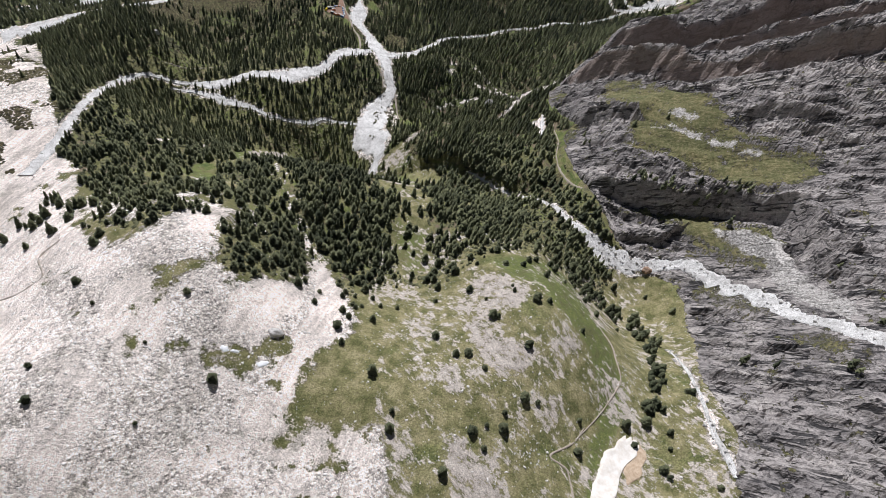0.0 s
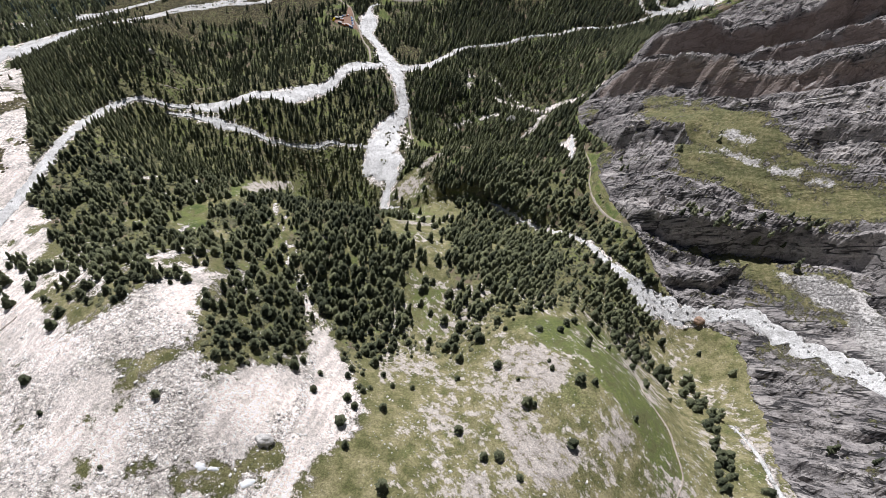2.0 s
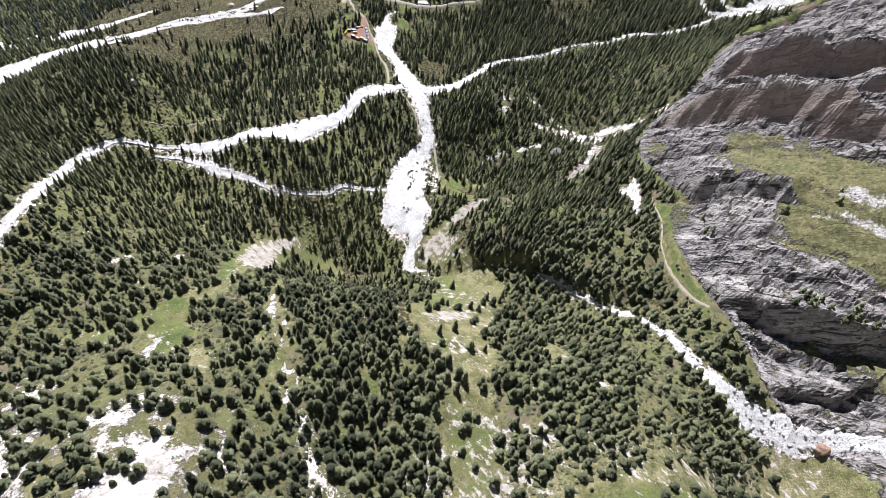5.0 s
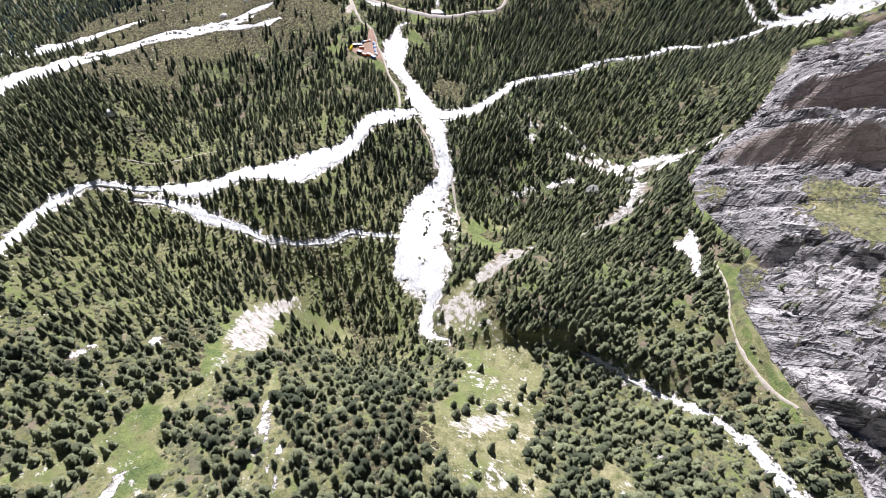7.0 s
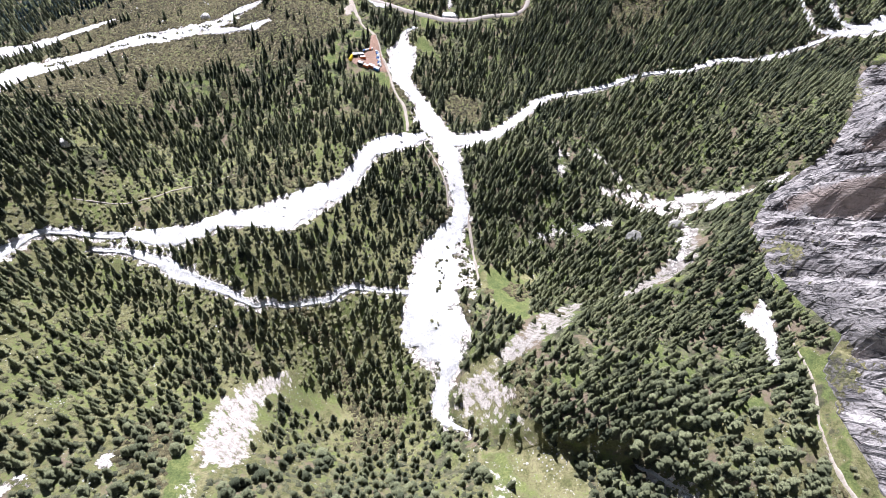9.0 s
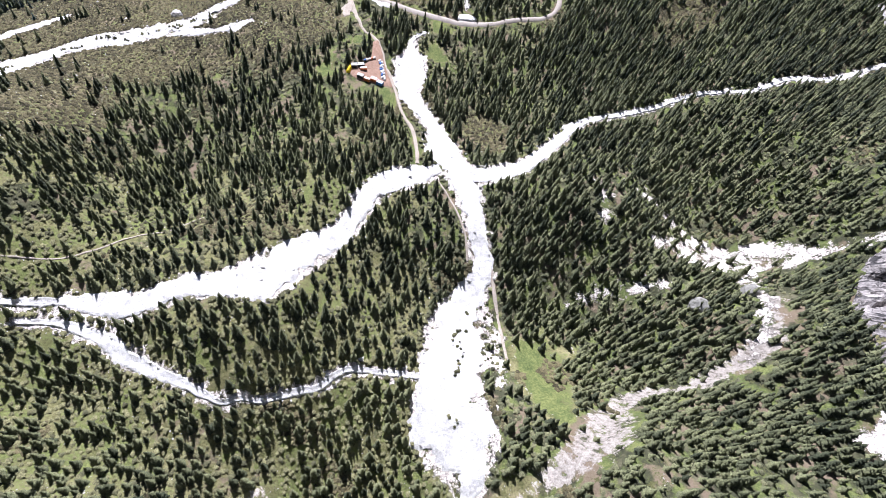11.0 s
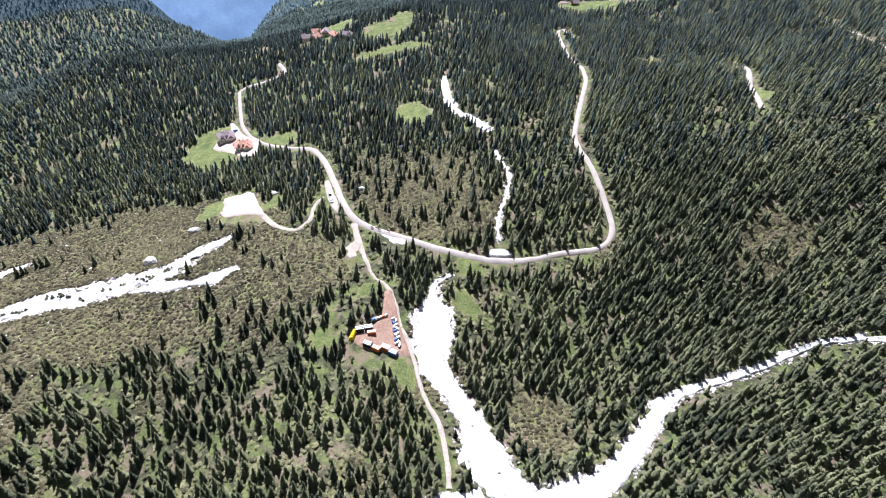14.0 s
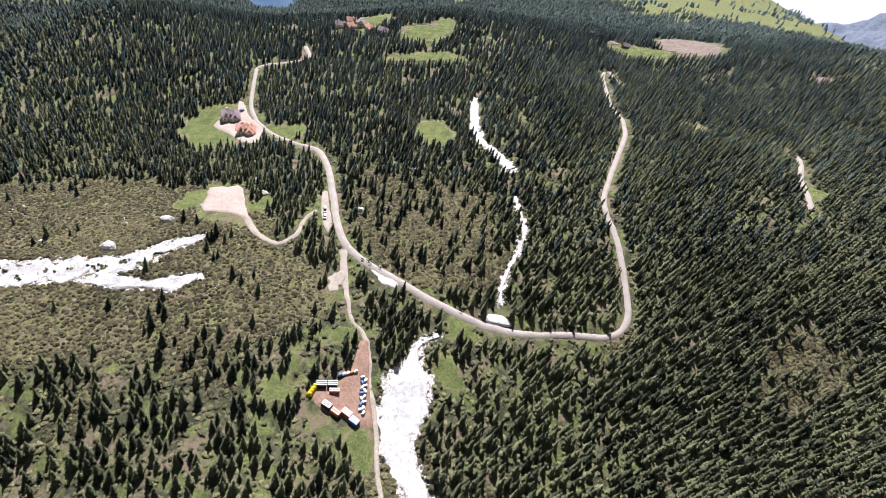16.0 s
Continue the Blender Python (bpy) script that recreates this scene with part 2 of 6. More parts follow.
steepness = calc(rn, rl, "SUBTRACT", 1.0, rsep.outputs["Z"])
rcov = rn.new("ShaderNodeAttribute")
rcov.attribute_name = "turf"
rch = rn.new("ShaderNodeSeparateColor")
rl.new(rcov.outputs["Color"], rch.inputs[0])
rust = calc(rn, rl, "MULTIPLY", step(rn, rl, calc(rn, rl, "ADD", rch.outputs["Blue"], calc(rn, rl, "MULTIPLY", calc(rn, rl, "SUBTRACT", tex(rn, rl, 0.05, 5), 0.5), 1.6)), 0.5, 0.75), step(rn, rl, steepness, 0.3, 0.55))
rock = blend(rn, rl, calc(rn, rl, "MULTIPLY", rust, 0.75), rock, blend(rn, rl, grain, (0.22, 0.165, 0.135), (0.40, 0.32, 0.275)))
turf = ramp(rn, rl, tex(rn, rl, 0.5, 7, 0.7), [(0.34, (0.08, 0.082, 0.034)), (0.5, (0.135, 0.13, 0.058)), (0.66, (0.24, 0.215, 0.12))])
turf = blend(rn, rl, 0.6, turf, ramp(rn, rl, tex(rn, rl, 0.07, 5), [(0.38, (0.7, 0.78, 0.7)), (0.62, (1.3, 1.2, 1.2))]), "MULTIPLY")
rpatch = calc(rn, rl, "MULTIPLY", calc(rn, rl, "SUBTRACT", tex(rn, rl, 0.13, 8, 0.72), 0.5), 3.4)
flat = calc(rn, rl, "MULTIPLY", step(rn, rl, calc(rn, rl, "ADD", rsep.outputs["Z"], calc(rn, rl, "MULTIPLY", calc(rn, rl, "SUBTRACT", grain, 0.5), 0.8)), 0.5, 0.72), step(rn, rl, calc(rn, rl, "ADD", rch.outputs["Red"], rpatch), 0.42, 0.56))
rock = blend(rn, rl, flat, rock, turf)
rscree = ramp(rn, rl, grain, [(0.38, (0.25, 0.235, 0.215)), (0.5, (0.45, 0.425, 0.40)), (0.62, (0.66, 0.63, 0.60))])
rock = blend(rn, rl, step(rn, rl, calc(rn, rl, "ADD", rch.outputs["Green"], calc(rn, rl, "MULTIPLY", rpatch, 0.5)), 0.4, 0.55), rock, rscree)
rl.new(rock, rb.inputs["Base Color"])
relief_of = calc(rn, rl, "ADD", calc(rn, rl, "MULTIPLY", beds, 1.1), calc(rn, rl, "MULTIPLY", thin_beds, 0.55))
relief_of = calc(rn, rl, "SUBTRACT", relief_of, calc(rn, rl, "MULTIPLY", cleft, 0.5))
bumped(rn, rl, rb, calc(rn, rl, "MULTIPLY", calc(rn, rl, "SUBTRACT", 1.0, calc(rn, rl, "MULTIPLY", flat, 0.8)), relief_of), 1.8)

# bleached gravel of the debris streams, and the rougher, greyer rubble of the wide western one
def rubble(name, tone):
    m, n, l, b = material(name, 0.92)
    peb = tex(n, l, 2.2, 8, 0.72)
    c = ramp(n, l, peb, [(0.36, tuple(tone * v for v in (0.55, 0.535, 0.515))), (0.46, tuple(tone * v for v in (0.78, 0.765, 0.745))), (0.60, tuple(tone * v for v in (0.88, 0.865, 0.845)))])
    c = blend(n, l, 0.6, c, ramp(n, l, tex(n, l, 0.14, 6), [(0.40, (0.62, 0.61, 0.60)), (0.54, (1.0, 1.0, 1.0))]), "MULTIPLY")
    c = blend(n, l, 0.5, c, ramp(n, l, tex(n, l, 0.5, 8, 0.7), [(0.38, (0.6, 0.59, 0.57)), (0.50, (1.05, 1.05, 1.05))]), "MULTIPLY")
    l.new(c, b.inputs["Base Color"])
    bumped(n, l, b, calc(n, l, "ADD", peb, tex(n, l, 0.6, 6, 0.7)), 0.8)
    return m


M_GRAVEL, M_RUBBLE = rubble("gravel", 1.04), rubble("grey rubble", 0.84)

# roads
def surface(name, dark, light, scale):
    m, n, l, b = material(name, 0.9)
    c = ramp(n, l, tex(n, l, scale, 7, 0.65), [(0.3, dark), (0.7, light)])
    c = blend(n, l, 0.5, c, ramp(n, l, tex(n, l, scale * 0.12, 5), [(0.3, (0.75, 0.74, 0.73)), (0.6, (1.05, 1.05, 1.05))]), "MULTIPLY")
    l.new(c, b.inputs["Base Color"])
    bumped(n, l, b, tex(n, l, scale * 2, 4), 0.05)
    return m


M_ASPHALT = surface("worn asphalt", (0.31, 0.27, 0.235), (0.45, 0.40, 0.355), 1.4)
M_TRACK = surface("dirt track", (0.28, 0.24, 0.19), (0.46, 0.40, 0.34), 1.2)
M_LOT = surface("packed gravel", (0.35, 0.285, 0.24), (0.47, 0.395, 0.34), 0.8)
M_RED = surface("trampled red earth", (0.20, 0.12, 0.08), (0.36, 0.24, 0.18), 0.9)
M_BOULDER = surface("pale boulder", (0.36, 0.345, 0.325), (0.66, 0.635, 0.605), 1.1)
M_SLAB = surface("grey slab", (0.12, 0.12, 0.10), (0.36, 0.345, 0.32), 0.5)
M_SCREESTONE = surface("bleached scree block", (0.60, 0.57, 0.54), (0.90, 0.86, 0.825), 0.9)
M_EARTH = surface("bare brown earth", (0.13, 0.10, 0.08), (0.29, 0.235, 0.19), 0.3)
M_OCHRE = surface("rusty boulder", (0.22, 0.14, 0.09), (0.38, 0.27, 0.20), 0.8)
M_SAND = surface("pale sand", (0.66, 0.60, 0.52), (0.86, 0.835, 0.80), 0.35)
M_RUST = surface("ochre earth", (0.36, 0.26, 0.17), (0.60, 0.48, 0.36), 0.6)
M_SNOW = surface("old snow", (0.70, 0.71, 0.73), (0.85, 0.86, 0.87), 0.7)


def leafy(name, dark, light):
    m, n, l, b = material(name, 0.85)
    a = n.new("ShaderNodeAttribute")
    a.attribute_name = "tint"
    o = n.new("ShaderNodeObjectInfo")
    t = calc(n, l, "ADD", a.outputs["Fac"], calc(n, l, "MULTIPLY", o.outputs["Random"], 0.25))
    c = blend(n, l, t, dark, light)
    c = blend(n, l, 0.6, c, ramp(n, l, tex(n, l, 1.7, 6, 0.7), [(0.38, (0.35, 0.36, 0.36)), (0.62, (1.7, 1.68, 1.6))]), "MULTIPLY")
    l.new(c, b.inputs["Base Color"])
    bumped(n, l, b, tex(n, l, 3.2, 3), 0.5)
    return m


M_SPRUCE = leafy("spruce needles", (0.011, 0.019, 0.014), (0.178, 0.189, 0.098))
M_PINE = leafy("stone pine needles", (0.011, 0.019, 0.013), (0.19, 0.202, 0.11))
M_SCRUB = leafy("dwarf pine", (0.044, 0.039, 0.021), (0.182, 0.158, 0.084))
# the paler of the two undergrowth tones has sunlight put into its colour
M_SUNBUSH = leafy("undergrowth in sunlit tone", (0.04, 0.042, 0.026), (0.22, 0.212, 0.108))
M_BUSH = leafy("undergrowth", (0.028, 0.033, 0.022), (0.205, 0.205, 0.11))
# distance haze is mixed into these two needle colours
M_FARSPRUCE = leafy("hazy blue spruce", (0.03, 0.06, 0.08), (0.13, 0.19, 0.21))
M_MIDSPRUCE = leafy("hazy grey-green spruce", (0.010, 0.023, 0.028), (0.105, 0.142, 0.122))
M_BARK = surface("bark", (0.06, 0.045, 0.035), (0.14, 0.11, 0.09), 3.0)


def paint(name, colour, rough=0.5, metal=0.0):
    m, n, l, b = material(name, rough)
    c = ramp(n, l, tex(n, l, 1.5, 5), [(0.3, tuple(0.8 * v for v in colour)), (0.7, colour)])
    l.new(c, b.inputs["Base Color"])
    b.inputs["Metallic"].default_value = metal
    return m


M_WHITE = paint("white paint", (0.75, 0.75, 0.73))
M_PLASTER = paint("plaster", (0.68, 0.63, 0.55), 0.9)
M_WOOD = paint("weathered boards", (0.24, 0.14, 0.08), 0.8)
M_SLATE = paint("grey shingles", (0.27, 0.215, 0.23), 0.8)
M_TILE = paint("orange roof tiles", (0.50, 0.27, 0.20), 0.8)
M_GLASS = paint("window glass", (0.05, 0.06, 0.07), 0.1)
M_BLACK = paint("black sheet", (0.03, 0.03, 0.035), 0.5)
M_BLUE = paint("blue sheet", (0.06, 0.16, 0.42), 0.5)
M_ORANGE = paint("orange sheet", (0.62, 0.20, 0.07), 0.5)
M_YELLOW = paint("yellow fabric", (0.80, 0.62, 0.02), 0.6)
M_GREY = paint("grey metal", (0.45, 0.46, 0.48), 0.4, 0.6)
M_RUBBER = paint("tyre rubber", (0.02, 0.02, 0.02), 0.9)
# far mountains: blue distance haze put into colour and a faint emission
def distant(name, dark, light, scale, haze_glow):
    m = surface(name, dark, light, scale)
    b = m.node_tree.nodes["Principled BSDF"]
    b.inputs["Emission Color"].default_value, b.inputs["Emission Strength"].default_value = (*haze_glow, 1), 0.4
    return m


M_FARWOOD = distant("hazy distant woods", (0.085, 0.125, 0.19), (0.14, 0.19, 0.27), 0.05, (0.17, 0.28, 0.46))
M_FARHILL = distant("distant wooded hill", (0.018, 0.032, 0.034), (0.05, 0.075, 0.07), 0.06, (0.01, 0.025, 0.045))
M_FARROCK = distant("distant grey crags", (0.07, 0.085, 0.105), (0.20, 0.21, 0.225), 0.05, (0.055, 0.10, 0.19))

# ---------- the lie of the land ----------
PROFILE = ([-900, -400, 0, 100, 200, 300, 380, 520, 700, 1000, 1600, 2500, 5000], [420, 190, 73.9, 92.3, 93.1, 88.8, 81.1, 40.0, 16.1, -34.8, -77.9, -142.5, -300])   # along the valley, then the height
CROSS = 0.2512
# swells and hollows: x, y, reach, height
SLOPE_HILLS = [(175, 175, 60, -107.8), (-125, 175, 60, 4.5), (100, 300, 42, -43.1), (125, 200, 42, 0.6), (150, 300, 42, -46.4), (-50, 150, 42, 24.6), (125, 150, 42, 41.7), (-100, 325, 42, -11.5), (-100, 75, 42, 41.8), (50, 200, 42, -16.4), (125, 75, 42, -26.8), (-75, 275, 42, -21.9), (0, 200, 42, -29.5), (-75, 200, 42, 15.4), (50, 150, 42, -12.6), (50, 300, 42, -16.2), (175, 225, 42, 13.5), (-50, 100, 42, -14.9), (175, 75, 42, -7.6)]
VALLEY_HILLS = [(-250, 375, 90, 17.6), (100, 450, 42, -78.8), (175, 550, 60, -32.8), (-25, 375, 42, -63.3), (-200, 525, 42, 28.7), (175, 475, 42, -98.6), (25, 350, 42, -72.8), (275, 625, 60, -18.3), (-150, 425, 42, -28.2), (175, 375, 42, -48.4), (25, 450, 42, -28.7), (125, 500, 42, 23), (75, 550, 42, -15.2), (-325, 1025, 120, 70.7), (-25, 1075, 120, 52.5), (-125, 550, 42, -16.6), (25, 575, 42, -7), (125, 400, 42, -55.3), (-100, 400, 42, -64.4), (-200, 875, 120, -1.1), (-100, 500, 42, -22.2), (150, 450, 42, 64.2), (100, 350, 42, 10.2), (200, 625, 60, -11.7), (-75, 425, 42, 39.4), (-25, 450, 42, -27.9), (75, 850, 120, 16.3), (75, 575, 90, -25.3), (425, 1050, 120, 30.8), (175, 1125, 120, 22.7)]
ROCK_HILLS = [(325, 375, 60, -44), (250, 250, 60, -42.7), (350, 300, 60, 51.6), (325, 575, 60, -43.2), (325, 250, 60, -27.9), (225, 425, 60, -18.9), (375, 500, 60, -17)]


def near_relief(x, y):
    z = np.interp(y, *PROFILE) + CROSS * np.clip(x, -420, 520)
    for group in (SLOPE_HILLS, VALLEY_HILLS, ROCK_HILLS):
        for a, b, r, h in group:
            z = z + h * np.exp(-((x - a) ** 2 + (y - b) ** 2) / (2 * r * r))
    return z


# the land beyond the valley floor: bearing from north, how far off its crest is, how far it looks below the level
CREST_BEARING = [-90, -50, -33, -30, -27, -25, -22.4, -19.3, -17.4, -14.7, -12.4, -10.1, -7.9, -3, 5, 15, 20, 27, 30, 33, 36, 39, 41, 60, 90]
CREST_REACH = [1050, 1050, 1050, 1050, 1060, 1080, 1100, 1120, 1150, 1500, 1700, 1950, 2250, 2500, 2500, 2500, 2600, 2500, 2300, 2000, 1650, 1250, 1150, 1100, 1100]
CREST_DIP = [-15, -15.5, -15.6, -15.1, -15.0, -15.1, -16.3, -17.5, -18.4, -18.0, -15.5, -13.3, -11.8, -9.2, -7, -5.2, -4.4, -4.55, -5.15, -5.4, -5.9, -6.5, -6.6, -7, -8]


def dip_of(x, y, level):
    return np.degrees(np.arctan2(level - 188.0, np.maximum(np.hypot(x, y - 466.0), 1)))


def relief(x, y):
    z = near_relief(x, y)
    dy = y - 466.0
    r, a = np.hypot(x, dy), np.degrees(np.arctan2(x, np.maximum(dy, 1.0)))
    k = 760.0 / np.maximum(r, 1.0)
    start = dip_of(x * k, 466.0 + dy * k, near_relief(x * k, 466.0 + dy * k))
    far, dip = np.interp(a, CREST_BEARING, CREST_REACH), np.interp(a, CREST_BEARING, CREST_DIP)
    u = np.clip((r - 760) / (far - 760), 0, 1)
    up = start + (dip - start) * (u + 0.035 * np.sin(9 * u + 0.25 * a) * u * (1 - u) * 4)
    away = 188.0 + r * np.tan(np.radians(up)) - 0.38 * np.maximum(0, r - far)
    w = np.clip((r - 760) / 30, 0, 1) * np.clip(dy / 150, 0, 1)
    return np.maximum(z * (1 - w) + away * w, -1250)


def alp(x, y):
    """Above 0 on the open green ridge behind the woods."""
    a = np.degrees(np.arctan2(x, np.maximum(y - 466.0, 1.0)))
    r = np.hypot(x, y - 466.0)
    edge = np.interp(a, [12, 15, 19, 22, 25.5, 29, 32, 37, 39, 41.5], [-6, -9.6, -9.5, -9.3, -8.0, -7.4, -7.6, -7.5, -7.0, -3])
    return np.where((r > 980) & (y > 900), dip_of(x, y, relief(x, y)) - edge + 0.25 * wander(x, y, 60, 3.0), -1)


def speckle(ix, iy, seed):
    h = np.sin(ix * 127.1 + iy * 311.7 + seed * 74.7) * 43758.5453
    return h - np.floor(h)


def drift(x, y, seed):
    """Smooth value noise, -1 to 1, one cell to a unit."""
    ix, iy = np.floor(x), np.floor(y)
    u, v = x - ix, y - iy
    u, v = u * u * (3 - 2 * u), v * v * (3 - 2 * v)
    low = speckle(ix, iy, seed) * (1 - u) + speckle(ix + 1, iy, seed) * u
    high = speckle(ix, iy + 1, seed) * (1 - u) + speckle(ix + 1, iy + 1, seed) * u
    return 2 * (low * (1 - v) + high * v) - 1


def wander(x, y, size, seed=0.0):
    """Noise of three octaves, about -1 to 1, the same everywhere it is asked."""
    x, y = np.asarray(x, float) * 0.8 + np.asarray(y, float) * 0.6, np.asarray(y, float) * 0.8 - np.asarray(x, float) * 0.6
    k = 1.0 / (1.4 * size)
    return 0.85 * (drift(x * k, y * k, seed) + 0.5 * drift(x * k * 2.1 + 7, y * k * 2.1, seed + 3) + 0.25 * drift(x * k * 4.3, y * k * 4.3 + 5, seed + 9))


def bumps(x, y):
    return 0.5 * wander(x, y, 9.0, 2.1) + 0.35 * wander(x, y, 3.7, 5.3) + 1.1 * wander(x, y, 26.0, 8.7)

# ---------- the plan: streams (x, y, half width), ways, yards, clearings ----------
MAIN = [(44, 344, 0.5), (36, 351, 2.2), (32.6, 359.4, 3.1), (34.6, 369.2, 3.4), (37.8, 376, 4.4), (38.4, 382, 6.0), (36, 388.3, 11), (34.4, 394, 14), (30.8, 403, 15.4), (30.3, 410, 13.2), (32.4, 420, 13.2), (35.0, 434, 13.6), (36.6, 443, 13.2), (41.4, 457, 8.2), (47.5, 466, 6.6), (52.4, 473, 5.4), (50.8, 484.3, 5.3), (48.5, 497.4, 5.6), (46.0, 514.4, 6.9), (39.3, 534.8, 8.7), (35.6, 542.9, 8.9), (30.3, 562.2, 4.9), (21.3, 579.0, 5.8), (17.5, 587, 6.6), (17, 597, 8.2), (18, 605, 9.8), (18.5, 612, 9.6), (18.5, 619, 5.0), (18, 627, 2.0), (21, 633, 1.6), (28, 637, 1.4)]
WEST = [(32.2, 529.0, 3.6), (11.1, 519.8, 7.3), (-2.0, 511.6, 6.1), (-10.1, 497.2, 4.9), (-18.3, 485.0, 4.9), (-33.0, 475.4, 8.9), (-49.7, 457.4, 10.3), (-62.0, 452.4, 6.4), (-78.6, 451.9, 5.4), (-98.6, 446.6, 5.6), (-108.2, 449.1, 5.9), (-130.5, 453.6, 2.53), (-160.0, 451.1, 1.7600000000000002), (-170.8, 446.1, 1.7050000000000003), (-179.5, 431.3, 2.53), (-182.7, 410.3, 2.53), (-178.5, 381.6, 2.915), (-173.8, 348.2, 2.64), (-170.8, 298.2, 3.6850000000000005), (-172.8, 273.1, 3.6850000000000005), (-174.0, 253.1, 4.840000000000001)]
WESTLOW = [(-148.0, 444.8, 1.1), (-131.8, 444.7, 2.0), (-110.3, 436.0, 3.1), (-98.5, 426.9, 3.4), (-79.0, 417.1, 2.2), (-63.2, 409.6, 1.7), (-58.7, 408, 1.2), (-52.3, 410, 1.1), (-44.8, 409.6, 1.2), (-32.9, 414.5, 1.6), (-23.3, 417.2, 1.5), (-16.9, 422.6, 1.5), (-8.4, 425.7, 1.6), (4.0, 424.0, 1.3), (20, 421.6, 1.4)]
EAST = [(42.2, 525.6, 5.766), (52.0, 526.4, 6.0760000000000005), (69.9, 530.0, 4.898000000000001), (84.6, 536.7, 4.712), (97.6, 549.9, 3.6959999999999997), (109.9, 562.4, 3.264), (123.1, 568.7, 2.112), (152.6, 576.7, 1.5839999999999999), (185.5, 586.2, 1.728), (205.6, 586.8, 1.296), (222.9, 583.6, 1.44), (243.8, 590.0, 2.016), (259.3, 587.3, 2.16), (275, 590, 2.0), (300, 597, 1.8), (335, 603, 1.6)]
NWA = [(-345, 566, 26.0), (-299, 592, 23.0), (-262, 616, 17.5), (-221, 628, 11.5), (-199, 642.8, 8.6), (-172.3, 649.6, 9.4), (-160, 650.5, 10.6), (-146, 654, 9.6), (-126, 659, 8.6), (-114.6, 666.1, 6.6), (-107.9, 676, 5.2), (-99.5, 682.3, 3.6), (-92.6, 687.1, 2.0)]
NWB = [(-130, 647, 2.0), (-117.5, 648, 4.0), (-103, 648.5, 3.4), (-93, 650, 5.6), (-84, 656, 3.0)]
NORTH = [(39.7, 876.2, 0.75), (39.8, 863.7, 3.1500000000000004), (39.4, 834.9, 3.2249999999999996), (43.1, 807.4, 2.4749999999999996), (52.1, 788.9, 2.7), (61.4, 767.9, 3.9000000000000004)]
NORTHLOW = [(62.8, 738.4, 0.9750000000000001), (65.0, 720.0, 1.0499999999999998), (66.9, 708.3, 0.9750000000000001), (63.6, 693.0, 0.9750000000000001), (59.2, 681.1, 0.8250000000000001), (55.5, 670.0, 0.8250000000000001), (54.4, 656.8, 0.75)]
SLOT = [(38, 350, 0.6), (46, 341, 0.6), (58, 331, 0.6), (76, 327, 0.6), (95, 321, 0.6), (108, 315, 0.6)]
GORGE = [(103, 318, 0.3), (114, 313, 0.8), (131, 302, 1.1), (144, 291, 1.3), (153, 281, 1.7), (159, 266, 1.6), (161, 256, 2.2), (167, 241, 3.0), (179.9, 226, 5.6), (188.0, 219, 7.0), (201.5, 213.5, 6.6), (218.2, 208.4, 5.0), (233.4, 202.8, 3.6), (240.1, 178.4, 4.6), (244.9, 160.2, 4.2), (245.6, 137.4, 3.6), (248.1, 124.2, 4.2), (251.5, 105.9, 3.6), (253, 92, 4.2), (258, 74, 3.8), (266, 52, 3.8)]
SCREEFOOT = [(228, 466, 2.4), (214, 470, 5.0), (204, 474, 8.5), (190, 481, 11.5), (172, 487, 10.0), (155, 486, 6.5), (140, 486, 3.0)]
CLEFT = [(194, 140, 0.4), (191, 123, 0.6), (182, 98, 0.8), (176, 79, 1.2), (174, 67, 1.5), (172, 58, 1.0)]
MAIN_ROAD = [(-148, 940), (-140, 907), (-130, 871), (-116, 842), (-100, 822), (-80, 805), (-62, 795), (-50, 772), (-39, 736), (-31, 707), (-23, 688), (-10, 675), (5, 666), (19, 658), (33, 651), (46, 646), (59, 644), (74, 644), (89, 645), (106, 647), (113, 654), (115, 667), (115, 687), (114, 710), (112, 734), (119, 759), (130, 789), (144, 827), (150, 856), (149, 886), (153, 928), (159, 972), (167, 979), (170, 949)]
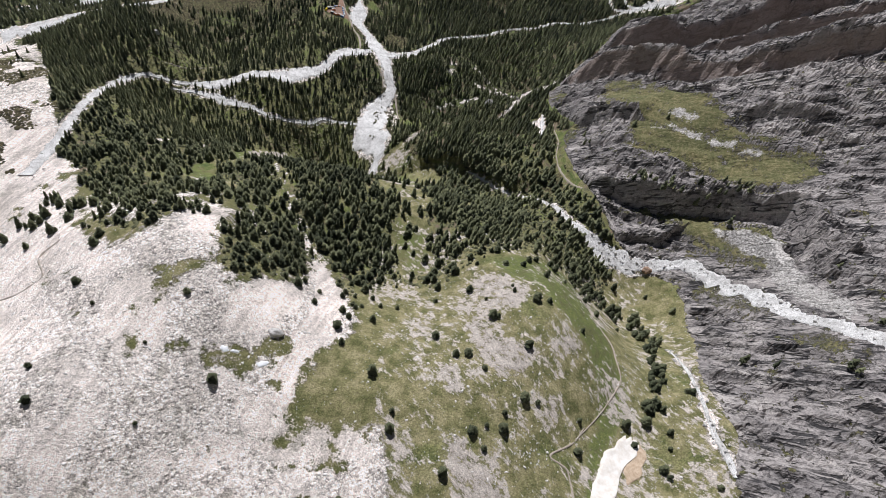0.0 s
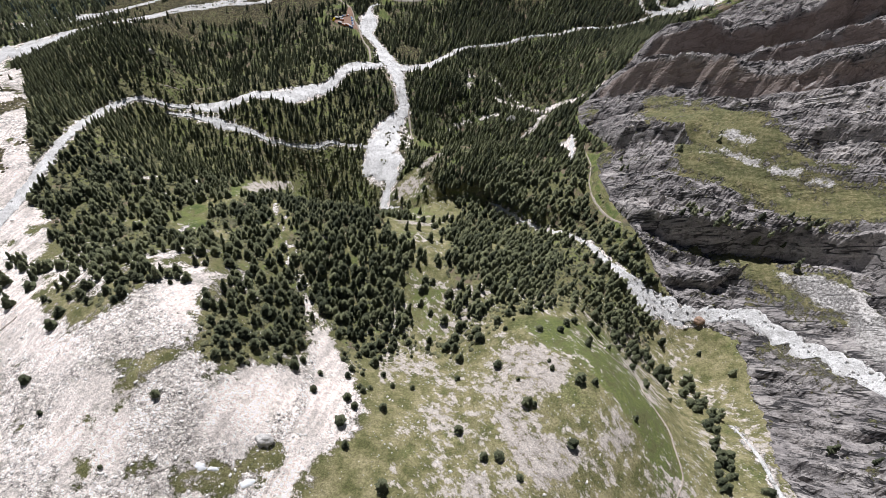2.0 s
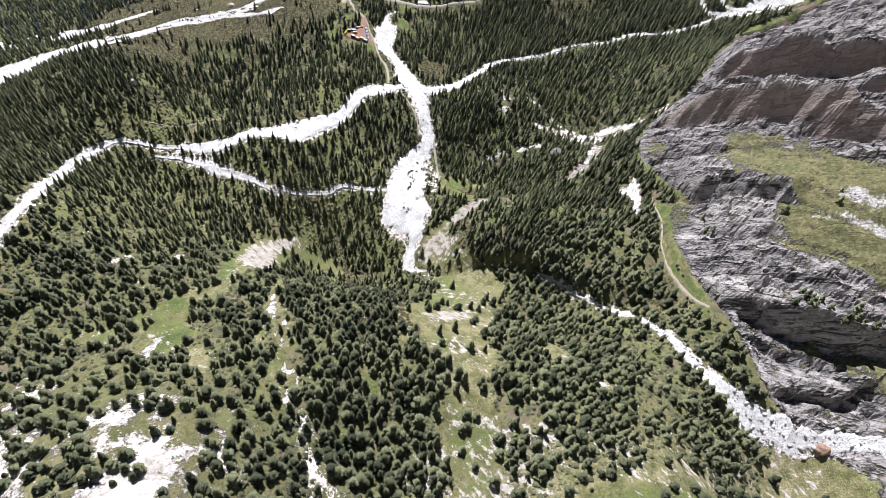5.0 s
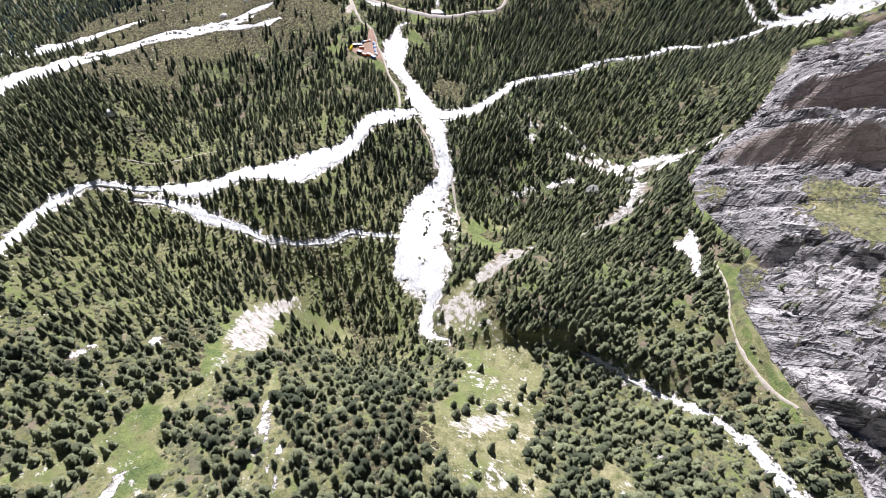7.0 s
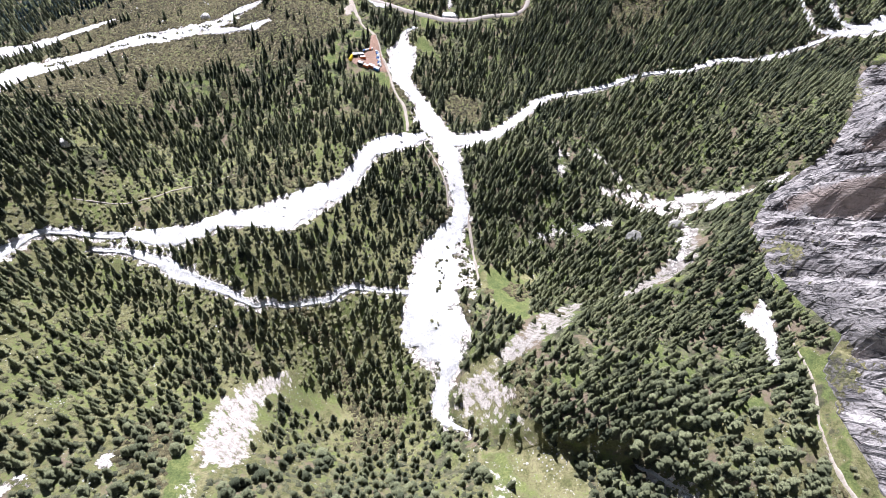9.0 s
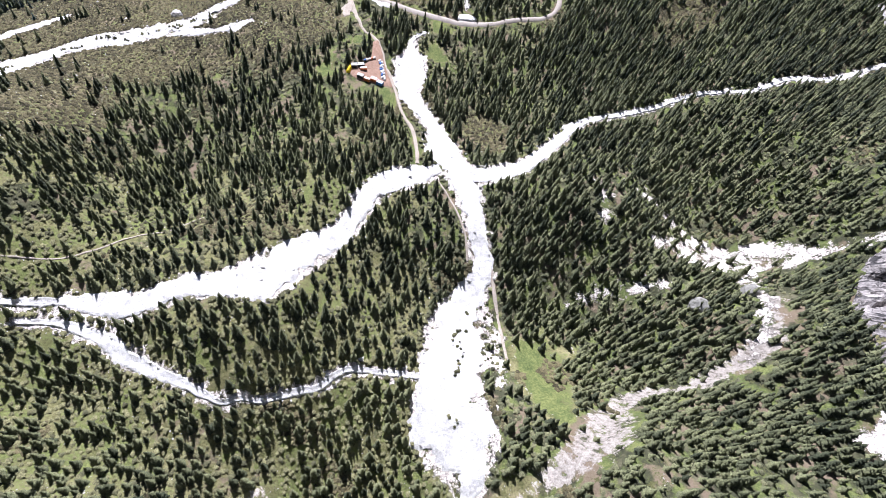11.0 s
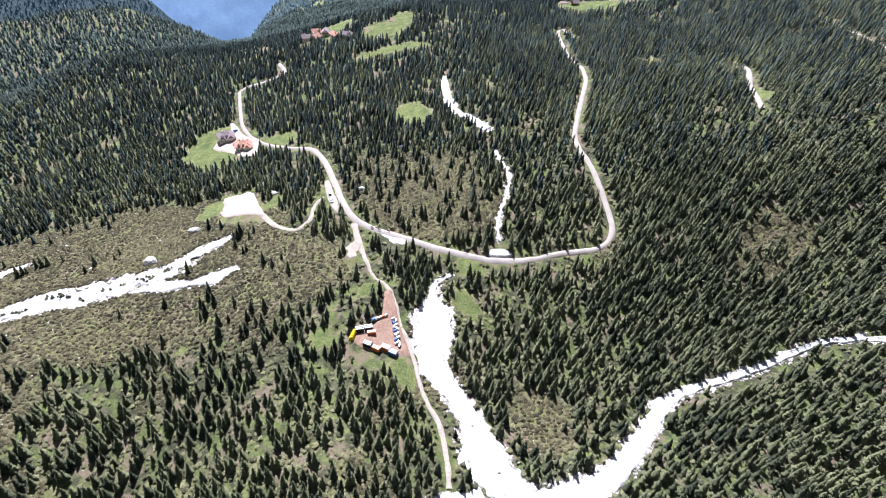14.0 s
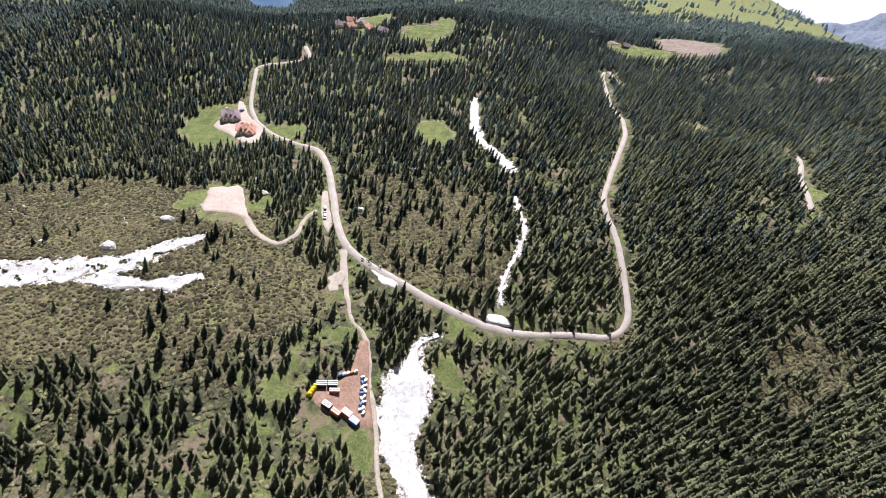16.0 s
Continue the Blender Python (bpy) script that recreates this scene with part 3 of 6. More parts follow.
WAYS = {
    "road_main": [(x, y, 2.3 if y < 800 and x < 60 else 1.9) for x, y in MAIN_ROAD],
    "road_north": [(-148, 939, 2.3), (-138, 949, 2.3), (-122, 953, 2.3), (-108, 962, 2.3), (-118, 990, 2.3)],
    "road_east": [(252, 819, 2.0), (259, 813, 2.1), (242, 779, 2.1), (236, 759, 2.1), (231, 743, 2.1)],
    "track_camp": [(-23, 683, 1.8), (-19, 666, 1.6), (-14, 649, 1.1), (-10, 638, 0.9), (-4, 632, 1.1), (0, 621, 1.5), (2, 610, 1.4), (6, 600, 1.2), (9, 589, 1.0), (11, 577, 1.0), (14, 567, 1.2), (18, 558, 1.2), (20, 544, 1.1), (20, 532, 1.1)],
    "track_lot": [(-78, 705, 1.8), (-69, 692, 1.7), (-60, 686, 1.5), (-54, 685, 1.4), (-49, 693, 1.4), (-48, 706, 1.3), (-44, 716, 1.3)],
    "track_pool": [(56, 475, 1.0), (58, 458, 1.0), (59, 440, 0.9), (59, 429, 0.8)],
    "path_slope": [(123, 186, 0.35), (127, 172, 0.5), (137, 166, 0.5), (147, 162, 0.6), (145, 149, 0.6), (148, 135, 0.6), (146, 121, 0.5), (144, 111, 0.5), (135, 101, 0.45), (124, 91, 0.35), (112, 82, 0.3)],
    "path_gully": [(116, 86, 0.3), (108, 79, 0.45), (95, 73, 0.6), (102, 67, 0.6), (101, 52, 0.7)],
    "path_rock_foot": [(185, 372, 0.35), (184, 360, 0.45), (183, 347, 0.5), (176, 326, 0.6), (174, 308, 0.7), (176, 290, 0.8), (181, 278, 0.7)],
    "path_scree": [(-143, 154, 0.5), (-135, 155, 0.6), (-126, 161, 0.6), (-134, 176, 0.5), (-128, 186, 0.4)],
    "path_junction": [(30, 522, 0.6), (38, 505, 0.6), (43, 490, 0.6), (44, 478, 0.6)],
    "track_hillside": [(372, 915, 0.8), (369, 905, 0.9), (366, 857, 1.0), (358, 812, 0.9), (335, 771, 0.8)],
    "path_west": [(-160, 470, 0.5), (-135, 474, 0.5), (-112, 488, 0.5), (-95, 492, 0.5), (-80, 500, 0.4)],
}
LOT = [(-112, 740), (-102, 741), (-92, 740), (-84, 722), (-76, 703), (-84, 706), (-94, 709), (-105, 711), (-109, 726)]
CAMP = [(-5, 629), (-1, 629), (3, 609), (7, 593), (3, 590), (-16, 594), (-19, 601), (-10, 607), (-6, 614)]
FORECOURT = [(-143, 880), (-137, 876), (-126, 854), (-106, 826), (-102, 802), (-114, 803), (-129, 817), (-146, 832), (-146, 846), (-136, 852)]
APRON = [(49, 651), (56, 651), (61, 647), (54, 646), (48, 648)]
SANDY = [(-27, 662), (-23, 667), (-19, 665), (-18, 655), (-23, 653)]
SHOULDER = [(-9, 671), (-2, 667.5), (6, 662.5), (5, 659.5), (-1, 662)]
LAYBY_YARD = [(-46, 738), (-42.5, 719), (-38, 703), (-33, 693), (-33, 704), (-38.5, 722), (-43, 739)]
SCREE = [(-351, 575), (-256, 465), (-205, 369), (-172, 297), (-166, 274), (-150, 262), (-140, 240), (-137, 210), (-112, 182), (-92, 166), (-83, 177), (-74, 189), (-68, 202), (-56, 214), (-51, 193), (-51, 169), (-46, 156), (-44, 146), (-29, 157), (-14, 162), (-7, 185), (-14, 204), (-10, 206), (2, 186), (6, 166), (17, 146), (16, 138), (6, 128), (-7, 114), (-12, 102), (-12, 96), (-2, 90), (11, 89), (20, 84), (27, 73), (29, 64), (22, 58), (20, -80), (-440, -80), (-440, 587)]
# turf islands in the scree, tongues of fine pale debris, bare rock outcrops
SCREE_TURF = [[(-84, 150), (-70, 156), (-61, 145), (-58, 136), (-64, 130), (-70, 140)], [(-50, 112), (-40, 121), (-22, 119), (-18, 110), (-32, 109), (-44, 105)], [(-66, 117), (-53, 122), (-52, 110), (-64, 112)], [(-9, 73), (-1, 67), (-2, 58), (-9, 58)], [(6, 75), (16, 66), (17, 57), (9, 60)], [(-50, 80), (-41, 77), (-44, 71), (-51, 72)], [(-102, 134), (-96, 138), (-92, 131), (-98, 127)], [(-128, 240), (-118, 236), (-112, 222), (-122, 224)]]
KNOLL = [(57, 346), (62, 360), (79, 374), (111, 404), (146, 410), (163, 413), (188, 436), (184, 372), (176, 348), (168, 320), (160, 300), (148, 299), (115, 315), (80, 326), (62, 333)]
TONGUES = [[(-88, 139), (-78, 147), (-66, 142), (-64, 127), (-62, 116), (-76, 113), (-84, 124)], [(-42, 141), (-28, 154), (-15, 153), (-12, 145), (-24, 130), (-38, 127)], [(-70, 200), (-58, 212), (-53, 196), (-52, 176), (-62, 182)], [(-34, 100), (-16, 98), (0, 88), (14, 86), (20, 76), (4, 72), (-20, 78)]]
GULLY = [(-18, 222, 0.5), (-14, 206, 0.9), (-5, 184, 2.6), (3, 166, 4.0), (0, 146, 4.5), (-4, 130, 5.0), (-13, 114, 3.6), (-14, 100, 2.6)]
OUTCROPS = [[(66, 145), (76, 139), (84, 125), (90, 112), (91, 104), (75, 104), (66, 117)], [(84, 128), (95, 124), (98, 114), (86, 110)], [(110, 128), (124, 128), (122, 118), (112, 118)], [(74, 98), (86, 91), (92, 80), (82, 82)], [(48, 82), (60, 81), (63, 68), (74, 61), (74, 50), (48, 50)], [(74, 172), (90, 173), (106, 158), (95, 143), (78, 142), (74, 156)], [(47, 113), (57, 116), (62, 99), (51, 96)], [(30, 276), (44, 284), (61, 286), (58, 276), (38, 270)], [(-70, 332), (-70, 360), (-52, 376), (-36, 382), (-50, 362), (-47, 330), (-58, 322)]]
ROCKEDGE = [(168, 50), (182, 77), (190, 110), (210, 145), (222, 176), (224, 192), (212, 206), (193, 232), (187, 255), (184, 276), (180, 300), (181, 330), (188, 350), (197, 363), (193, 384), (191, 405), (195, 431), (219, 456), (245, 470), (264, 492), (300, 535), (352, 582)]
# open patches: x, y and the two half lengths
LUSH = [[(90, 189), (113, 190), (140, 190), (158, 166), (148, 133), (147, 106), (142, 92), (126, 76), (112, 50), (102, 50), (113, 76), (124, 91), (125, 111), (125, 123), (116, 139), (107, 152), (89, 173)], [(61, 424), (65, 438), (83, 447), (86, 436), (93, 435), (84, 402), (73, 394), (65, 388), (69, 399), (63, 407)]]
BANK = [(142, 85), (143, 79), (139, 74), (130, 68), (121, 56), (113, 50), (110, 56), (119, 71), (132, 81)]
BANK_EARTH = [(143.5, 80), (142.5, 73), (137, 65), (129, 62), (130, 68), (138, 74)]
MEADOWS = [(12, 818, 11, 20), (-148, 838, 20, 30), (-138, 812, 20, 14), (-92, 824, 20, 11), (15, 816, 10, 20), (31, 621, 7, 8), (-116, 727, 7, 12), (-75, 722, 7, 9), (6, 582, 5, 9), (242, 766, 4, 14), (68, 424, 6, 20), (72, 404, 6, 12), (-70, 318, 5, 16), (-84, 286, 7, 8), (-32, 598, 7, 5), (-12, 628, 5, 6), (36, 640, 6, 5), (-78, 262, 8, 8), (178, 300, 2.2, 40), (186, 352, 6, 10), (190, 405, 4, 18)]
FAR_MEADOWS = [(-6, 960, 32, 11), (-8, 1018, 22, 20), (6, 1032, 10, 24), (203, 1056, 22, 20), (-70, 1052, 12, 26), (-60, 1080, 10, 20), (-20, 1010, 12, 10), (36, 1570, 14, 50), (78, 1850, 18, 80), (-72, 1075, 12, 10), (400, 1820, 60, 50), (383, 1560, 34, 26), (226, 1058, 18, 12), (-60, 1058, 12, 8), (-190, 1890, 20, 50)]
CLEARINGS = [(-40, 280, 4, 26), (24, 274, 3, 20), (255, 830, 8, 10), (200, 860, 14, 10), (-28, 250, 3, 20), (-108, 262, 9, 5), (-60, 246, 4, 9), (110, 232, 8, 5), (8, 240, 3, 9), (92, 250, 4, 10)]
GLADES = [[(44, 334), (66, 328), (79, 318), (80, 296), (70, 277), (56, 265), (60, 247), (54, 215), (60, 186), (44, 184), (38, 215), (40, 248), (33, 256), (24, 275), (39, 302)], [(44, 348), (45, 370), (60, 374), (61, 357), (63, 343), (70, 334), (84, 325), (58, 331)], [(-76, 340), (-60, 312), (-68, 296), (-78, 288), (-72, 253), (-82, 250), (-100, 276), (-78, 300), (-72, 318)], [(61, 424), (65, 438), (83, 447), (86, 436), (93, 435), (84, 400), (72, 391), (63.5, 381), (68, 399), (63, 407)], [(-50, 372), (-38, 378), (-29, 373), (-14, 369), (-4, 361), (-14, 355), (-36, 360)]]
SCRUB = [(-130, 650, 110, 48), (-200, 578, 55, 48), (-170, 690, 110, 55), (-60, 655, 34, 22), (60, 560, 14, 14)]
SCRUB_WOOD = [[(-26, 762), (10, 758), (50, 739), (57, 694), (50, 661), (30, 656), (7, 668), (-14, 684), (-27, 724)], [(172, 654), (201, 662), (222, 656), (214, 632), (184, 622), (170, 632)]]
BARE = [(53, 436, 5, 26), (-40, 282, 2.2, 12), (-30, 262, 2.2, 16), (-24, 236, 1.6, 14), (174, 371, 5, 8), (-95, 330, 5, 4), (-82, 255, 4, 7), (-104, 300, 4, 4), (-118, 318, 4, 3), (6, 270, 2, 4), (14, 296, 2, 4), (-8, 252, 2, 5), (120, 262, 3, 3), (100, 240, 4, 3)]
# ledges of the rock walls as outlines: turf, loose stone
TURF_BENCHES = [
    [(231, 398), (247, 352), (270, 320), (273, 296), (287, 270), (291, 259), (307, 248), (303, 229), (296, 226), (277, 228), (259, 248), (235, 281), (214, 299), (222, 328), (212, 361)],
    [(200, 258), (240, 246), (258, 230), (273, 205), (267, 175), (261, 171), (250, 188), (238, 221), (229, 240)],
    [(235, 191), (246, 160), (243, 136), (236, 150), (232, 180)], [(237, 131), (245, 112), (240, 92), (230, 112)],
    [(192, 368), (201, 354), (186, 328), (182, 351)], [(242, 480), (262, 513), (319, 556), (280, 503), (258, 493), (241, 472)], [(196, 392), (206, 410), (199, 424), (194, 410)]]
ROCK_SCREE = [[(229, 315), (248, 301), (267, 283), (281, 265), (288, 262), (288, 257), (281, 259), (265, 277), (246, 296), (228, 310)], [(234, 324), (250, 317), (264, 298), (250, 306)], [(249, 229), (261, 216), (272, 192), (268, 174), (262, 156), (263, 132), (255, 118), (251, 141), (252, 159), (259, 184)]]
# steps in the rock: outcrop line, height, length of the slope behind and in front, rust
SCARPS = [
    ([(181, 284), (198, 267), (224, 249), (258, 233), (277, 213), (277, 189), (270, 166)], 13, 34, 14, 0.1),
    ([(194, 381), (201, 362), (211, 344), (221, 328)], 9, 22, 10, 0.4), ([(218, 440), (232, 411), (246, 396), (261, 366), (276, 347), (291, 337), (315, 322), (345, 305), (390, 285)], 17, 40, 12, 1.0),
    ([(256, 458), (270, 447), (295, 440), (324, 430), (370, 425), (430, 420)], 26, 60, 14, 1.0), ([(300, 395), (330, 372), (365, 352), (410, 340)], 16, 40, 10, 1.0), ([(194, 231), (220, 222), (232, 228)], 6, 14, 6, 0.0)]
BAND = [(106, 404, 1.6), (118, 409, 2.4), (130, 408, 1.4), (142, 412, 3.0), (155, 416, 2.0), (166, 424, 2.2), (180, 444, 1.2)]
SLABS = [[(59, 375), (67, 384), (85, 399), (113, 415), (102, 396), (89, 380), (78, 375), (71, 371), (64, 367), (61, 370)], [(39, 369), (49, 369), (58, 375), (59, 363), (63, 354), (63, 348), (50, 350), (39, 355)]]
STREAKS = [[(114, 522, 1.2), (116, 508, 2.0), (114, 497, 1.0)], [(132, 520, 1.0), (146, 514, 2.2), (160, 507, 2.4), (168, 500, 1.6)], [(98, 461, 0.6), (113, 463, 2.0), (128, 462, 2.2), (142, 460, 0.8)], [(185, 470, 2.6), (176, 448, 3.0), (166, 428, 2.2), (156, 419, 1.2)]]
EARTH = [(276, 1092, 34, 40), (362, 986, 12, 8), (252, 1070, 8, 5), (190, 1075, 6, 5)]
DENSE = [[(-24, 262), (-20, 236), (-8, 206), (4, 190), (16, 176), (28, 178), (36, 200), (38, 246), (28, 262), (22, 282), (24, 330), (4, 344), (-16, 320)], [(62, 230), (84, 208), (112, 212), (128, 240), (120, 270), (98, 290), (84, 270), (66, 258)]]
THIN = [(-125, 216, 34, 22), (-82, 208, 34, 24), (-50, 204, 16, 20)]
TREE_BELT = [(150, 186, 7.0), (170, 182, 8.0), (186, 168, 8.5), (188, 150, 5.5), (174, 125, 4.4), (159, 103, 3.4), (149, 90, 2.4)]


def inside(poly, x, y):
    hit = np.zeros(np.shape(x), bool)
    for (x1, y1), (x2, y2) in zip(poly, poly[1:] + poly[:1]):
        if y1 != y2:
            hit ^= ((y1 > y) != (y2 > y)) & (x < (x2 - x1) * (y - y1) / (y2 - y1) + x1)
    return hit


def off_line(line, x, y):
    """Distance from a line with half widths, less the half width there: below 0 is on it."""
    best = np.full(np.shape(x), 1e9)
    for a, b in zip(line, line[1:]):
        ex, ey = b[0] - a[0], b[1] - a[1]
        t = np.clip(((x - a[0]) * ex + (y - a[1]) * ey) / max(ex * ex + ey * ey, 1e-6), 0, 1)
        best = np.minimum(best, np.hypot(x - a[0] - t * ex, y - a[1] - t * ey) - (a[2] + t * (b[2] - a[2])))
    return best


def spread(polys, x, y, soft, taps=9):
    """0 to 1, blurred share of the ground that lies inside the outlines."""
    a = np.zeros(np.shape(x))
    for k in range(taps):
        t, d = 2.399 * k, soft * math.sqrt(k / taps)
        for poly in polys:
            a = np.maximum(a, 0) + inside(poly, x + d * math.cos(t), y + d * math.sin(t)) / taps
    return np.clip(a, 0, 1)


def ellipse(spots, x, y):
    """Above 0 inside any of the spots (x, y, rx, ry)."""
    best = np.full(np.shape(x), -9.0)
    x, y = x + 4.5 * wander(x, y, 9.0, 1.5), y + 4.5 * wander(x, y, 9.0, 6.5)
    for a, b, rx, ry in spots:
        best = np.maximum(best, 1 - ((x - a) / rx) ** 2 - ((y - b) / ry) ** 2)
    return best


def clearing(x, y):
    """Above 0 in the open glades of the wood."""
    dx, dy = 5.0 * wander(x, y, 10, 2.5), 5.0 * wander(x, y, 10, 7.5)
    e = ellipse(CLEARINGS, x, y)
    for poly in GLADES:
        e = np.maximum(e, np.where(inside(poly, x + dx, y + dy), 0.5, -9.0))
    return e


def scrubby(x, y):
    """Above 0 where dwarf pine covers the ground."""
    dx, dy = 6.0 * wander(x, y, 14, 3.5), 6.0 * wander(x, y, 14, 8.5)
    e = ellipse(SCRUB, x, y)
    for poly in SCRUB_WOOD:
        e = np.maximum(e, np.where(inside(poly, x + dx, y + dy), 0.5, -9.0))
    return e


def rock_side(x, y):
    """Metres to the east of the foot of the rock walls."""
    ys = [p[1] for p in ROCKEDGE]
    xs = [p[0] for p in ROCKEDGE]
    return x - np.interp(y, ys, xs, left=165, right=600)


STREAMS = {"main": MAIN, "west": WEST, "west_low": WESTLOW, "east": EAST, "north_west": NWA, "north_west_arm": NWB, "north": NORTH, "north_low": NORTHLOW, "gorge": GORGE, "cleft": CLEFT, "north_west_far": [(-360, 660, 14.0), (-330, 658, 13.0), (-275, 664, 9.6), (-245, 678, 6.5), (-214, 692, 2.8)], "north_west_side": [(-300, 574, 2.5), (-270, 582, 3.5), (-243, 592, 1.2)], "north_east": [(316, 640, 1.0), (320, 612, 1.2), (330, 604, 2.4), (346, 596, 6.0), (372, 590, 12.0), (420, 590, 20.0)], "north_east_arm": [(331, 640, 1.0), (335, 612, 1.0), (344, 598, 1.8)], "white_patch": [(178, 384, 0.5), (175, 372, 1.4), (171, 355, 1.0)]}


def stream_gap(x, y):
    best = np.full(np.shape(x), 1e9)
    for line in STREAMS.values():
        best = np.minimum(best, off_line(line, x, y))
    return best


def way_gap(x, y):
    best = np.full(np.shape(x), 1e9)
    for line in WAYS.values():
        best = np.minimum(best, off_line(line, x, y))
    return best


def land(x, y):
    """Height of the ground, with its lumps and the beds that the streams have cut."""
    x, y = np.asarray(x, float), np.asarray(y, float)
    z = relief(x, y) + bumps(x, y) * np.where(y < 1300, 1, 2.5)
    by_knoll = (x > 30) & (x < 215) & (y > 270) & (y < 470)
    if by_knoll.any():
        z = np.array(z)
        z[by_knoll] += 11.0 * spread([KNOLL], x[by_knoll], y[by_knoll], 7.0, 25)
    return z


def spot(x, y):
    return float(land(np.array([float(x)]), np.array([float(y)]))[0])


def sheet(name, X, Y, Z, mat, smooth=True):
    n, m = X.shape
    me = bpy.data.meshes.new(name)
    idx = np.arange(n * m, dtype=np.int32).reshape(n, m)
    q = np.stack([idx[:-1, :-1], idx[:-1, 1:], idx[1:, 1:], idx[1:, :-1]], -1).reshape(-1, 4)
    me.vertices.add(n * m)
    me.vertices.foreach_set("co", np.stack([X, Y, Z], -1).astype(np.float32).ravel())
    me.loops.add(q.size)
    me.loops.foreach_set("vertex_index", q.ravel())
    me.polygons.add(len(q))
    me.polygons.foreach_set("loop_start", np.arange(0, q.size, 4, dtype=np.int32))
    me.polygons.foreach_set("use_smooth", np.full(len(q), smooth))
    me.update()
    me.validate()
    me.materials.append(mat)
    return me


def graded(core_low, core_high, pitch, low, high, growth=1.16):
    mids = list(np.arange(core_low, core_high + 0.1, pitch))
    s, v = pitch, core_high
    while v < high:
        s *= growth
        v += min(s, 160)
        mids.append(v)
    s, v, head = pitch, core_low, []
    while v > low:
        s *= growth
        v -= min(s, 160)
        head.append(v)
    return np.array(head[::-1] + mids)


gx = graded(-300, 420, 2.9, -3200, 3400, 1.06)
gy = graded(20, 1100, 2.9, -900, 4700, 1.05)
GX, GY = np.meshgrid(gx, gy)
GZ = land(GX, GY)
near = (GX > -420) & (GX < 520) & (GY > -50) & (GY < 1300)
gap = np.full(GX.shape, 1e3)
gap[near] = stream_gap(GX[near], GY[near])
ways = np.full(GX.shape, 1e3)
ways[near] = way_gap(GX[near], GY[near])
GZ = GZ - 0.8 * np.clip(1 - (gap + 1.0) / 5.0, 0, 1) - 0.9 * np.clip(1 - (ways + 0.5) / 2.5, 0, 1)
GZ[near] = GZ[near] - 4.5 * np.clip(1 - off_line(SLOT, GX[near], GY[near]) / 2.6, 0, 1)
rs = rock_side(GX, GY)
GZ = GZ - np.where((rs > 1) & (GY > 30) & (GY < 560) & (GX < 480), 14.0 * np.clip((rs - 1) / 8, 0, 1), 0)
ground_mesh = sheet("ground", GX, GY, GZ, M_GROUND)


def treeline(x):
    return np.interp(x, [-200, -124, -86, -60, -46, -10, 17, 36, 59, 85, 128, 158, 175, 200], [215, 205, 182, 205, 160, 150, 172, 186, 176, 196, 208, 185, 195, 235])


def scree_amount(x, y):
    a = np.zeros(np.shape(x))
    for k in range(12):
        t, d = 2.399 * k, 2.0 + 0.9 * k
        a = a + inside(SCREE, x + d * math.cos(t), y + d * math.sin(t)) / 12
    a = a * np.clip(0.9 - 0.5 * np.clip(wander(x, y, 14, 4.0) - 0.35, 0, 1) * 2, 0, 1) / 0.9
    a = a * (1 - (0.52 + 0.3 * wander(x, y, 5, 7.7)) * spread(SCREE_TURF, x, y, 5.0))
    a = np.maximum(a, np.clip(0.62 - off_line(GULLY, x, y) / 9 + 0.15 * wander(x, y, 4, 2.0), 0, 0.9))
    a = np.maximum(a, np.clip(0.30 + 0.45 * ellipse(BARE, x, y), 0, 0.68))
    a = np.maximum(a, np.clip(0.28 + 0.25 * ellipse(THIN, x, y) + 0.3 * wander(x, y, 12, 3.9), 0, 0.62) * (ellipse(THIN, x, y) > -0.3))
    a = np.maximum(a, np.clip(0.46 - off_line(SCREEFOOT, x, y) / 14 + 0.3 * wander(x, y, 8, 2.2), 0, 0.58))
    for line in STREAKS:
        a = np.maximum(a, np.clip(0.48 - off_line(line, x, y) / 18, 0, 0.6))
    a = np.where((stream_gap(x, y) < 2.0), np.maximum(a, 0.62), a)
    return a


red = np.zeros(GX.shape)
red[near] = scree_amount(GX[near], GY[near])
outer = (~near) & (GX < -150) & (GY < 420)
red[outer] = 1.0
wood = np.clip((GY - treeline(GX) + 25) / 50, 0, 1) * 0.72
wood = np.where((GY < 335) | ((GY < 480) & (GX < 30)), wood * 0.66, wood)
wood = np.where(clearing(GX, GY) > 0, 0.05, wood)
wood = np.where(scrubby(GX, GY) > 0, 0.5, wood)
far_green = ellipse(FAR_MEADOWS, GX, GY) > 0
green = np.clip(1.6 * np.maximum(ellipse(MEADOWS, GX, GY), ellipse(FAR_MEADOWS, GX, GY)) + 0.35, 0, 1)
green = np.maximum(green, np.where(alp(GX, GY) > 0, 0.58, 0))
rocky, tongue = np.zeros(GX.shape), np.zeros(GX.shape)
rocky[near] = np.maximum(0.62 * spread(OUTCROPS, GX[near], GY[near], 4.0), np.clip(0.62 - off_line(BAND, GX[near], GY[near]) / 7 + 0.38 * wander(GX[near], GY[near], 6, 1.0), 0, 0.7))
rocky = np.where((GY < 215) & (GX > 20) & (GX < 210), np.maximum(rocky, np.clip(0.345 + 0.27 * wander(GX, GY, 12, 7.0), 0, 0.54)), rocky)
tongue[near] = np.maximum(spread(TONGUES, GX[near], GY[near], 4.0), np.clip(1 - off_line(GULLY, GX[near], GY[near]) / 4, 0, 1))
tongue = np.where((GX < -110) & (GY < 300), np.maximum(tongue, np.clip((-110 - GX) / 30, 0, 0.9)), tongue)
glade = near & (clearing(GX, GY) > 0) & (GY < 480)
